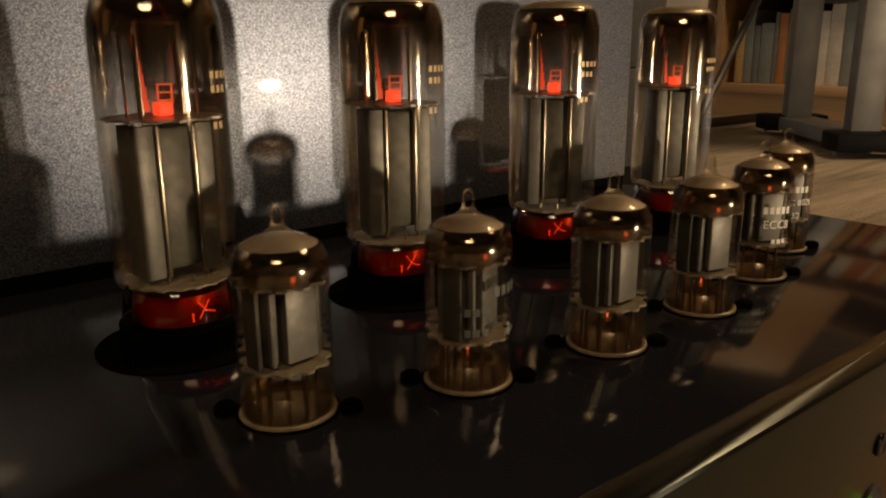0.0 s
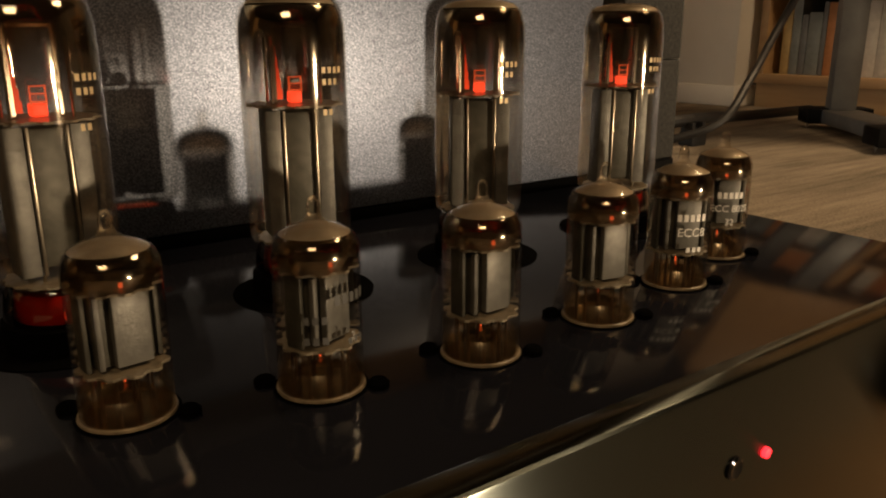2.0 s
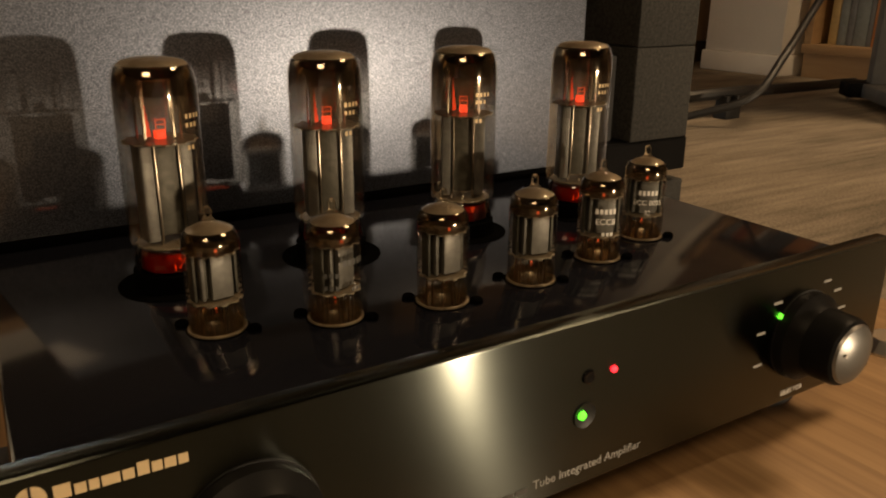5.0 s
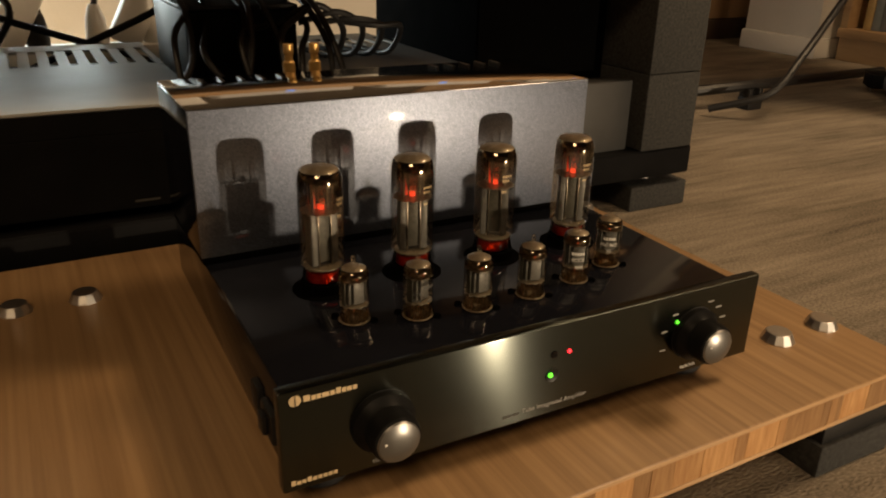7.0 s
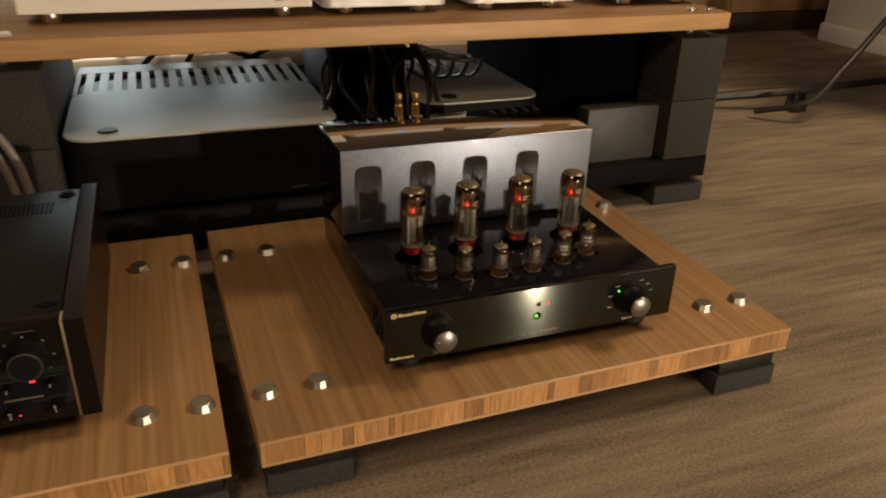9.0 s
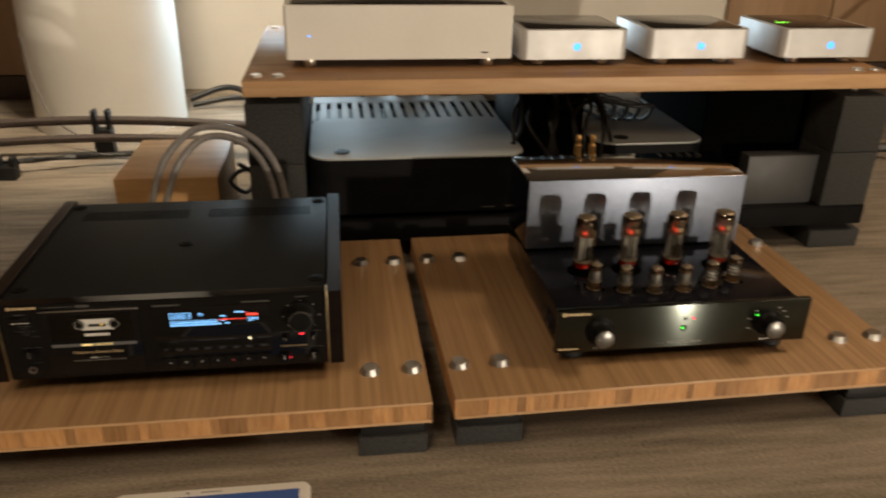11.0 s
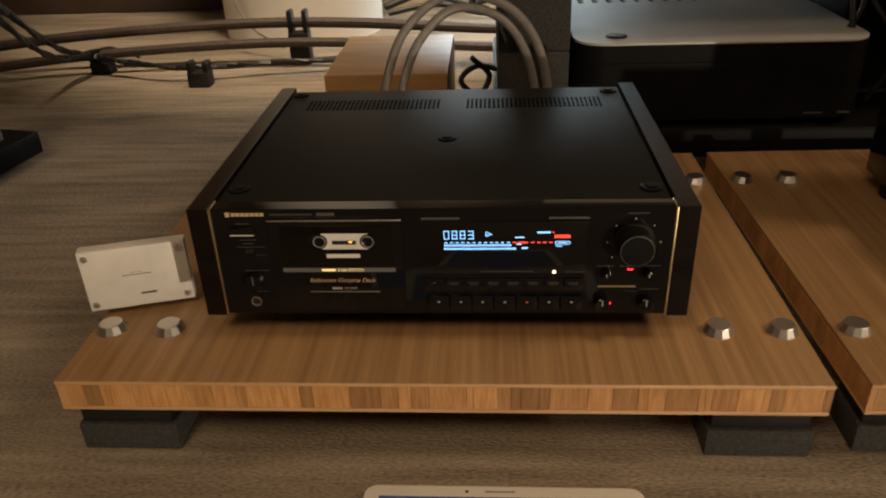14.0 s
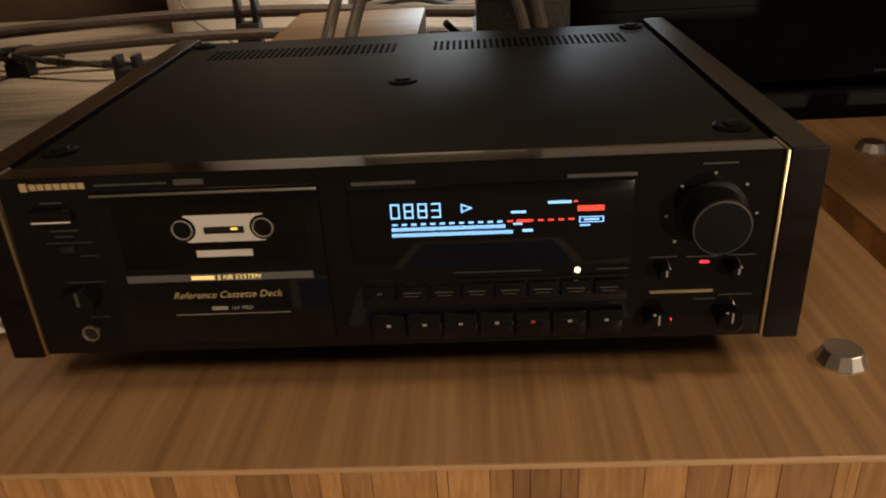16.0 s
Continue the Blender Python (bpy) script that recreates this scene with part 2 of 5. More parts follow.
WHITE = surface("white_paint", (0.78, 0.76, 0.72), (0.7, 0.68, 0.64), 0.6, scale=4, fine=120, bump=0.05)
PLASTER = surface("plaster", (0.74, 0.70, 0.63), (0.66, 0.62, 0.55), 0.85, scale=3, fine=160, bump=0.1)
# walls out of sight, made dark so they throw little light into glossy blacks
LOW_BOUNCE_WALL = surface("low_bounce_wall", (0.135, 0.11, 0.085), None, 0.85, scale=3, fine=120, bump=0.1)
PANEL = surface("wall_panel_wood", (0.40, 0.26, 0.15), (0.31, 0.19, 0.10), 0.5, scale=5, stretch=(4, 4, 0.4), fine=60, bump=0.05)
SKIRT = surface("dark_skirting", (0.07, 0.045, 0.03), (0.05, 0.03, 0.02), 0.5, scale=10)
PLATE_GREY = surface("anode_grey", (0.19, 0.187, 0.175), (0.13, 0.127, 0.12), 0.45, 0.3, scale=300, fine=1500, bump=0.1)
PLATE_DARK = surface("anode_dark", (0.09, 0.086, 0.07), (0.055, 0.052, 0.042), 0.5, 0.2, scale=300, fine=1500)
NICKEL = surface("nickel", (0.42, 0.37, 0.30), None, 0.3, 1.0)
MICA = surface("mica", (0.34, 0.29, 0.22), (0.2, 0.17, 0.13), 0.3, scale=400)
COPPER = surface("copper_pin", (0.34, 0.22, 0.12), (0.16, 0.10, 0.06), 0.4, 0.7, scale=500)
TUBE_BASE = surface("red_brown_base", (0.26, 0.055, 0.028), (0.18, 0.032, 0.016), 0.3, scale=90)
CABLE = surface("black_cable", (0.007, 0.007, 0.0075), (0.014, 0.0135, 0.0135), 0.5, scale=200)
CABLE_GREY = surface("grey_cable", (0.16, 0.15, 0.145), (0.12, 0.11, 0.105), 0.45, scale=120)
CABLE_BROWN = surface("brown_cable", (0.055, 0.038, 0.03), (0.035, 0.024, 0.02), 0.55, scale=120)
GLASS = thin_glass("tube_glass", (0.90, 0.88, 0.84), 0.5, 0.015, 0.0)
RED_GLASS = thin_glass("red_brown_glass", (0.85, 0.25, 0.12), 1.0, 0.05, 0.03)
GETTER = thin_glass("getter_flash", (0.13, 0.075, 0.04), 0.9, 0.07, 0.42, (0.62, 0.55, 0.45), fade=(0.058, 0.086))
GETTER_SMALL = thin_glass("getter_flash_small", (0.34, 0.25, 0.16), 0.9, 0.10, 0.24, (0.66, 0.58, 0.46), fade=(0.0285, 0.0345))
STEM = thin_glass("amber_stem", (0.84, 0.74, 0.58), 0.8, 0.25, 0.22, (0.8, 0.7, 0.54))
# silvery film top; its pale tone also stands in for the ceiling's reflection
GETTER_TOP = surface("getter_silver_sheen", (0.50, 0.44, 0.36), (0.36, 0.30, 0.23), 0.38, 0.75, scale=180, fine=700, rvar=0.1)
WINDOW = thin_glass("smoked_window", (0.28, 0.28, 0.30), 1.0, 0.01, 0.0)
HEATER = glow("heater_strip", (1.0, 0.07, 0.02), 1.0)
HOT = glow("hot_cathode", (1.0, 0.06, 0.022), 1.9)
WARM = glow("heater_glow", (1.0, 0.12, 0.03), 1.1)
GREEN = glow("green_led", (0.10, 1.0, 0.04), 2.2)
RED = glow("red_led", (1.0, 0.02, 0.03), 4)
BLUE = glow("blue_led", (0.06, 0.32, 1.0), 2.4)
VFD = glow("vfd_blue_white", (0.28, 0.60, 1.0), 1.7)
VFD_RED = glow("vfd_red", (1.0, 0.06, 0.03), 1.8)
AMBER = glow("amber_lamp", (1.0, 0.6, 0.1), 1.6)
PRINT_GOLD = surface("gold_print", (0.62, 0.47, 0.27), None, 0.5, 0.3)
PRINT_GREY = surface("grey_print", (0.30, 0.29, 0.27), None, 0.6)
PRINT_DIM = surface("dim_print", (0.062, 0.06, 0.054), None, 0.6)
PRINT_WHITE = surface("white_print", (0.75, 0.72, 0.66), None, 0.6)
SCREEN = glow("tablet_screen", (0.10, 0.18, 0.42), 0.16)

# ---- mesh helpers ----


def root_of(ob):
    while ob.parent:
        ob = ob.parent
    return ob


def thing(name, place, label, category, group="", kind=""):
    ob = new(name)
    ob.empty_display_size = 0.02
    ob.location = place
    return tagged(ob, label, category, group, kind)


def finish(bm, name, material, origin=(0, 0, 0), smooth=None):
    bmesh.ops.translate(bm, verts=bm.verts, vec=-Vector(origin))
    me = bpy.data.meshes.new(name)
    bm.to_mesh(me)
    bm.free()
    me.materials.append(material)
    if smooth is None:
        smooth = 25
    if smooth:
        me.shade_smooth()
        me.set_sharp_from_angle(angle=radians(smooth))
    return me


def part(name, bm, material, parent, label="", smooth=None):
    """Link a bmesh, built at its place in the room, as one mesh under a thing or a part."""
    even = smooth == "even"
    ob = new(name, finish(bm, name, material, root_of(parent).location, 40 if even else smooth))
    ob.parent = parent
    if even:
        ob.modifiers.new("even_shading", "WEIGHTED_NORMAL").keep_sharp = True
    if label:
        ob["label"] = label
    return ob


def solid(name, bm, material, place, label, category, group="", kind="", smooth=None):
    """Link a bmesh as a thing of its own, with its origin at place."""
    ob = new(name, finish(bm, name, material, place, smooth))
    ob.location = place
    return tagged(ob, label, category, group, kind)


def box(x0, x1, y0, y1, z0, z1, bevel=0.0, bm=None, seg=2):
    b = bmesh.new()
    bmesh.ops.create_cube(b, size=1)
    for v in b.verts:
        v.co = Vector(((x0 + x1) / 2 + v.co.x * (x1 - x0), (y0 + y1) / 2 + v.co.y * (y1 - y0), (z0 + z1) / 2 + v.co.z * (z1 - z0)))
    if bevel:
        bmesh.ops.bevel(b, geom=b.edges[:], offset=bevel, segments=seg, affect="EDGES", profile=0.5)
    if bm is None:
        return b
    return join(bm, b)


def join(bm, b):
    me = bpy.data.meshes.new("tmp")
    b.to_mesh(me)
    b.free()
    bm.from_mesh(me)
    bpy.data.meshes.remove(me)
    return bm


def rounded(x0, x1, y0, y1, z0, z1, r, soft=0.0015, bm=None):
    """A box whose upright edges are rounded with radius r."""
    b = bmesh.new()
    bmesh.ops.create_cube(b, size=1)
    for v in b.verts:
        v.co = Vector(((x0 + x1) / 2 + v.co.x * (x1 - x0), (y0 + y1) / 2 + v.co.y * (y1 - y0), (z0 + z1) / 2 + v.co.z * (z1 - z0)))
    up = [e for e in b.edges if abs(e.verts[0].co.z - e.verts[1].co.z) > 1e-6]
    bmesh.ops.bevel(b, geom=up, offset=r, segments=8, affect="EDGES", profile=0.5)
    flat = [e for e in b.edges if abs(e.verts[0].co.z - e.verts[1].co.z) < 1e-6]
    if soft:
        bmesh.ops.bevel(b, geom=flat, offset=soft, segments=2, affect="EDGES", profile=0.5)
    return b if bm is None else join(bm, b)


def lathe(profile, x, y, n=40, bm=None, axis="z", z=0.0):
    """Turn a profile of (radius, height) round an upright axis at x, y, or round the y axis (heights count towards -y)."""
    b = bm or bmesh.new()
    rings = []
    for r, h in profile:
        ring = []
        for i in range(n if r > 1e-6 else 1):
            a = 2 * math.pi * i / n
            if axis == "z":
                co = (x + r * math.cos(a), y + r * math.sin(a), z + h)
            else:
                co = (x + r * math.cos(a), y - h, z + r * math.sin(a))
            ring.append(b.verts.new(co))
        rings.append(ring)
    for p, q in zip(rings, rings[1:]):
        for i in range(n):
            f = [p[i % len(p)], p[(i + 1) % len(p)], q[(i + 1) % len(q)], q[i % len(q)]]
            f = list(dict.fromkeys(f))
            if len(f) > 2:
                b.faces.new(f)
    bmesh.ops.recalc_face_normals(b, faces=b.faces[:])
    return b


def sweep(points, r, n=10, twist=0.0, bm=None):
    """A round cable through the points, smoothed."""
    pts = [Vector(p) for p in points]
    ext = [pts[0] * 2 - pts[1], *pts, pts[-1] * 2 - pts[-2]]
    line = []
    for i in range(1, len(ext) - 2):
        a, b_, c, d = ext[i - 1:i + 3]
        for k in range(10):
            t = k / 10
            line.append(0.5 * ((2 * b_) + (c - a) * t + (2 * a - 5 * b_ + 4 * c - d) * t * t + (3 * b_ - a - 3 * c + d) * t ** 3))
    line.append(pts[-1])
    b = bm or bmesh.new()
    side = Vector((0.3, 0.2, 1)).normalized()
    prev = None
    first = None
    for i, p in enumerate(line):
        d = (line[min(i + 1, len(line) - 1)] - line[max(i - 1, 0)]).normalized()
        u = (side - d * side.dot(d)).normalized()
        side = u
        w = d.cross(u)
        ring = []
        for k in range(n):
            a = 2 * math.pi * k / n + twist * i
            rr = r * (1 + (0.25 * math.cos(2 * a - 2 * twist * i) if twist else 0))
            ring.append(b.verts.new(p + rr * (math.cos(a) * u + math.sin(a) * w)))
        if prev:
            for k in range(n):
                b.faces.new((prev[k], prev[(k + 1) % n], ring[(k + 1) % n], ring[k]))
        else:
            first = ring
        prev = ring
    b.faces.new(first)
    b.faces.new(list(reversed(prev)))
    bmesh.ops.recalc_face_normals(b, faces=b.faces[:])
    return b


def writing(text, size, x, z, y, align="LEFT", shear=0.0, wrap=None):
    """A text as a thin bmesh on a front that faces -y; wrap=(x, y, r) bends it round an upright cylinder."""
    cu = bpy.data.curves.new("writing", "FONT")
    cu.body, cu.size, cu.align_x, cu.shear, cu.extrude = text, size, align, shear, 0.00006
    tmp = bpy.data.objects.new("writing", cu)
    scene.collection.objects.link(tmp)
    dg = bpy.context.evaluated_depsgraph_get()
    dg.update()
    me = bpy.data.meshes.new_from_object(tmp.evaluated_get(dg))
    bm = bmesh.new()
    bm.from_mesh(me)
    bpy.data.objects.remove(tmp)
    bpy.data.curves.remove(cu)
    bpy.data.meshes.remove(me)
    for v in bm.verts:
        if wrap:
            cx, cy, r = wrap
            a = (x - cx + v.co.x) / r
            rr = r + v.co.z
            v.co = Vector((cx + rr * math.sin(a), cy - rr * math.cos(a), z + v.co.y))
        else:
            v.co = Vector((x + v.co.x, y - v.co.z, z + v.co.y))
    return bm


def bars(rects, y, depth=0.0002):
    """Thin print bars (x0, x1, z0, z1) on a front at y."""
    bm = bmesh.new()
    for x0, x1, z0, z1 in rects:
        box(x0, x1, y - depth, y + 0.0004, z0, z1, 0, bm)
    return bm


def marks(name, rects, y, material, parent, label=""):
    """One thin print bar object for each rectangle."""
    for r in rects:
        part(name, bars([r], y), material, parent, label, smooth=0)


# ---- room ----
def plain(name, bm, material, label, category, place=(0, 0, 0)):
    return solid(name, bm, material, place, label, category, kind="structure")


plain("floor", box(-4.2, 3.2, -4.2, 2.4, -0.12, 0.0), CARPET, "brown and grey streaked loop-pile carpet floor", "floor")
plain("ceiling", box(-4.2, 3.2, -4.2, 2.4, 2.5, 2.6), surface("dark_ceiling", (0.09, 0.082, 0.072), None, 0.8, scale=4), "dark grey ceiling of the listening room", "ceiling")
# unseen upper wall, its dark colour keeps the chassis and deck reflections dim
plain("wall_upper", box(-4.2, 3.2, 2.3, 2.42, 0.95, 2.5), LOW_BOUNCE_WALL, "upper back wall out of view, coloured dark to keep reflections low", "wall")
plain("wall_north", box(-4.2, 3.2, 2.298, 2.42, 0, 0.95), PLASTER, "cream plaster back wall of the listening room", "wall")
plain("wall_south", box(-4.2, 3.2, -4.32, -4.2, 0, 2.5), LOW_BOUNCE_WALL, "unseen wall behind the listening place, coloured dark to cut bounce light", "wall")
plain("wall_west", box(-4.32, -4.2, -4.2, 2.3, 0, 2.5), LOW_BOUNCE_WALL, "unseen side wall, coloured dark to cut bounce light", "wall")
plain("wall_east", box(3.2, 3.32, -4.2, 2.42, 0, 2.5), LOW_BOUNCE_WALL, "side wall behind the bookcase, coloured dark to cut bounce light", "wall")


def wood_panelling(x0, x1, y):
    """Upright wooden wall panels with open joints over a dark skirting."""
    wall = thing("wall_panelling", ((x0 + x1) / 2, y, 0), "brown wooden wall panels over a dark skirting board", "wall panelling", kind="structure")
    n = round((x1 - x0) / 0.42)
    w = (x1 - x0) / n
    for i in range(n):
        part("panel", box(x0 + i * w + 0.003, x0 + (i + 1) * w - 0.003, y - 0.03, y, 0.088, 2.49, 0.003), PANEL, wall)
    part("skirting", box(x0, x1, y - 0.038, y, 0.0, 0.085, 0.004), SKIRT, wall, "dark brown skirting board")


wood_panelling(-4.18, -1.18, 2.2)
wood_panelling(1.35, 3.18, 2.296)


def round_column():
    col = thing("column", (-1.0, 1.86, 0), "round white painted column standing on the carpet", "column", kind="structure")
    part("shaft", lathe([(0.0, 0), (0.235, 0), (0.235, 2.5), (0, 2.5)], -1.0, 1.86, 56), WHITE, col)
    return col


round_column()


# ---- bamboo platforms ----
def platform(x0, x1, y0, y1, label, turn=0.0):
    top, t, skin = 0.088, 0.034, 0.0042
    ob = thing("bamboo_platform", ((x0 + x1) / 2, (y0 + y1) / 2, top - t), label, "platform", "bamboo platforms")
    part("top_layer", box(x0, x1, y0, y1, top - skin, top, 0.001), BAMBOO, ob)
    part("edge_lamella", box(x0, x1, y0 - 0.0005, y0 + 0.001, top - skin + 0.0003, top - 0.0007, 0.0002), BAMBOO_EDGE, ob, "pale bamboo edge lamella")
    part("bottom_layer", box(x0, x1, y0, y1, top - t, top - t + skin, 0.001), BAMBOO_EDGE, ob)
    part("core", box(x0 + 0.001, x1 - 0.001, y0 + 0.004, y1 - 0.001, top - t + skin + 0.0002, top - skin - 0.0002), BAMBOO_EDGE, ob)
    x = x0
    rnd = random.Random(int(abs(x0) * 1000))
    while x < x1 - 0.004:
        w = min(rnd.choice((0.006, 0.009, 0.012, 0.016, 0.022, 0.028, 0.034)), x1 - x)
        part("strip", box(x + 0.0002, x + w - 0.0002, y0 + 0.0002 + rnd.random() * 0.0003, y0 + 0.006, top - t + skin + 0.0003, top - skin - 0.0003), BAMBOO_STRIP, ob)
        x += w
    # the end grain on the two short sides
    for side in (x0, x1):
        y = y0 + 0.006
        while y < y1 - 0.01:
            w = min(rnd.choice((0.02, 0.03, 0.05)), y1 - y)
            s0, s1 = (side - 0.0003, side + 0.002) if side == x0 else (side - 0.002, side + 0.0003)
            part("strip", box(s0, s1, y + 0.0002, y + w - 0.0002, top - t + skin + 0.0003, top - skin - 0.0003), BAMBOO_STRIP, ob)
            y += w
    bolt = lathe([(0.0, 0), (0.0150, 0), (0.0150, 0.0012), (0.0114, 0.0084), (0.0108, 0.0088), (0.0, 0.0090)], 0, 0, 12)
    me = finish(bolt, "bolt", STEEL)
    for bx in (x0 + 0.0195, x0 + 0.0795, x1 - 0.0795, x1 - 0.0195):
        for by in (y0 + 0.0825, y0 + 0.439):
            b = new("bolt", me)
            b.parent = ob
            b.location = Vector((bx, by, top)) - ob.location
            b["label"] = "flat-headed polished steel bolt"
    ob.rotation_euler.z = radians(turn)
    return ob


platform(-0.8405, -0.1405, 0.036, 0.580, "laminated bamboo platform carrying the cassette deck")
platform(-0.1135, 0.5865, 0.044, 0.588, "laminated bamboo platform carrying the valve amplifier", 0.9)

block = thing("isolation_foot", (0, 0, 0), "speckled grey rubber isolation foot under a bamboo platform", "foot", "platform feet")
part("pad", box(-0.048, 0.048, 0, 0.06, 0, 0.031, 0.002), RUBBER, block)
# black block standing in for the dark gap between pad and platform
part("spacer", box(-0.044, 0.044, 0.004, 0.056, 0.031, 0.054, 0.001), BLACK, block)
for x0, x1, y0, y1 in ((-0.8405, -0.1405, 0.036, 0.580), (-0.1095, 0.5855, 0.044, 0.588)):
    for fx in (x0 + 0.053, x1 - 0.053):
        for fy in (y0 + 0.006, y1 - 0.07):
            copy_thing(block, pose(fx, fy, 0))
for o in (*block.children_recursive, block):
    bpy.data.objects.remove(o)


# ---- valve amplifier ----
def amplifier():
    amp = thing("valve_amplifier", (0.2385, 0.28, 0.088), "black valve amplifier with brushed faceplate on the bamboo platform", "amplifier")
    part("chassis", box(0.050, 0.420, 0.1075, 0.452, 0.1135, TOP, 0.002), ENAMEL, amp, "glossy blue-black enamelled chassis")
    face = part("faceplate", box(0.0435, 0.427, 0.0985, 0.1075, 0.1125, 0.1825, 0.0016, seg=3), FACE, amp, "brushed gunmetal faceplate")
    cover = part("transformer_cover", box(0.0475, 0.4165, 0.3195, 0.447, 0.1778, 0.2945, 0.0008, seg=2), ENAMEL, amp, "glossy black transformer cover")
    part("cover_lid", box(0.0477, 0.4163, 0.3195, 0.4468, 0.2946, 0.2965, 0.0006), POLISHED, cover, "polished dark metal lid")
    part("cover_front", box(0.0475, 0.4165, 0.317, 0.3193, 0.1779, 0.2963, 0.0011, seg=3), FLAKE, cover, "blue-grey metallic flake front panel")
    part("cover_base", box(0.0485, 0.4155, 0.3172, 0.4465, TOP - 0.0005, 0.1779, 0.0008), VOID, cover, "black recessed plinth of the cover")
    for i in range(5):
        part("vent_slot", box(0.08 + i * 0.018, 0.083 + i * 0.018, 0.424, 0.444, 0.2963, 0.2968), BLACK, cover)
        part("vent_slot", box(0.31 + i * 0.018, 0.313 + i * 0.018, 0.424, 0.444, 0.2963, 0.2968), BLACK, cover)
    for fx in (0.08, 0.397):
        for fy in (0.14, 0.42):
            part("foot", lathe([(0, 0.088), (0.018, 0.088), (0.02, 0.091), (0.02, 0.114), (0, 0.114)], fx, fy, 24), BLACK, amp)
    # two knobs with dished, turned fronts
    for kx, label in ((0.107, "round black volume knob"), (0.363, "round black selector knob")):
        part("collar", lathe([(0.0212, -0.0005), (0.0212, 0.0008), (0.0160, 0.0008)], kx, 0.0985, 40, axis="y", z=0.1465), BLACK, face)
        knob = part("knob", lathe([(0.0208, 0.0), (0.0206, 0.0050), (0.0172, 0.0085), (0.0160, 0.0105), (0.0158, 0.0215), (0.0150, 0.0235), (0.0138, 0.0245), (0.0, 0.0250)], kx, 0.0985, 44, axis="y", z=0.1465), KNOB_BLACK, amp, label)
        part("knob_cap", lathe([(0.0138, 0.0246), (0.0130, 0.0258), (0.009, 0.0276), (0.0045, 0.0284), (0.0, 0.0286)], kx, 0.0985, 40, axis="y", z=0.1465), brushed_cap, knob, "satin metal knob front")
        part("marker", lathe([(0.0, 0.0272), (0.0009, 0.0278), (0.0, 0.0284)], kx - 0.0095, 0.0985, 10, axis="y", z=0.149), PRINT_WHITE, knob)
    part("sensor_eye", lathe([(0.0029, -0.0004), (0.0029, 0.0006), (0.0022, 0.0009), (0.0, 0.0003)], 0.2342, 0.0985, 20, axis="y", z=0.1597), PIANO, face)
    part("bias_led", lathe([(0.0014, 0.0), (0.0013, 0.001), (0.0, 0.0015)], 0.2465, 0.0985, 16, axis="y", z=0.1597), RED, face, "glowing red LED")
    part("standby_ring", lathe([(0.0052, -0.0004), (0.0052, 0.0006), (0.0042, 0.0002), (0.0, -0.0001)], 0.2335, 0.0985, 24, axis="y", z=0.1438), BLACK, face)
    part("standby_led", lathe([(0.0019, 0.0), (0.0016, 0.001), (0.0, 0.0013)], 0.2320, 0.0982, 16, axis="y", z=0.1443), GREEN, face, "glowing green LED")
    part("source_led", lathe([(0.0014, 0.0), (0.0012, 0.001), (0.0, 0.0014)], 0.345, 0.0985, 14, axis="y", z=0.1592), GREEN, face, "glowing green LED")
    # maker's marks as plain shapes
    part("badge", lathe([(0.0036, 0), (0.0036, 0.0003), (0.0, 0.0003)], 0.0535, 0.0985, 24, axis="y", z=0.1755), PRINT_GOLD, face)
    part("badge_slash", bars([(0.0532, 0.0538, 0.1718, 0.1792)], 0.0981), BLACK, face)
    part("maker_mark", bars([(0.0585, 0.0625, 0.1735, 0.1775), (0.0632, 0.066, 0.1735, 0.1765), (0.0666, 0.0690, 0.1735, 0.1765), (0.0696, 0.074, 0.1735, 0.1765), (0.0746, 0.0775, 0.1735, 0.1765), (0.0782, 0.0812, 0.1735, 0.1775), (0.0818, 0.0845, 0.1735, 0.1765), (0.085, 0.088, 0.1735, 0.1765), (0.0886, 0.0912, 0.1735, 0.1765)], 0.0985), PRINT_GOLD, face, "gold printed maker mark")
    part("series_mark", bars([(0.0485 + i * 0.0033, 0.0511 + i * 0.0033, 0.1172, 0.1207 if i in (0, 3) else 0.1197) for i in range(9)], 0.0985), PRINT_GOLD, face, "gold printed series mark")
    part("model_mark", bars([(0.1955, 0.2015, 0.1193, 0.1215), (0.2025, 0.208, 0.1193, 0.1215)], 0.0985), PRINT_DIM, face)
    part("caption", writing("Tube Integrated Amplifier", 0.0052, 0.2105, 0.1195, 0.0984), PRINT_GREY, face, "small grey printed caption")
    part("caption", writing("SELECTOR", 0.0034, 0.363, 0.1165, 0.0984, "CENTER"), PRINT_WHITE, face)
    part("caption", writing("VOLUME", 0.0034, 0.107, 0.1165, 0.0984, "CENTER"), PRINT_GREY, face)
    for i, a in enumerate((200, 165, 132, 62, 40, 15)):
        cx, cz = 0.363 + 0.0305 * math.cos(radians(a)), 0.1465 + 0.026 * math.sin(radians(a))
        part("source_mark", bars([(cx - 0.0028, cx + 0.0028, cz - 0.0006, cz + 0.0006)], 0.0985), PRINT_GREY, face)
    # switch and its escutcheon on the side
    part("side_switch", box(0.0455, 0.052, 0.125, 0.150, 0.128, 0.150, 0.002), BLACK, amp)
    part("switch_lever", box(0.0415, 0.046, 0.131, 0.143, 0.133, 0.147, 0.002), BLACK, amp)
    part("side_switch", box(0.0455, 0.052, 0.157, 0.172, 0.132, 0.152, 0.002), BLACK, amp)
    # wells and sockets under the valves
    for x in POWER_X:
        part("power_socket", lathe([(0.0235, 0.0001), (0.0235, 0.0005), (0.0, 0.0004)], x, 0.239, 40, z=TOP), VOID, amp, "black valve socket opening")
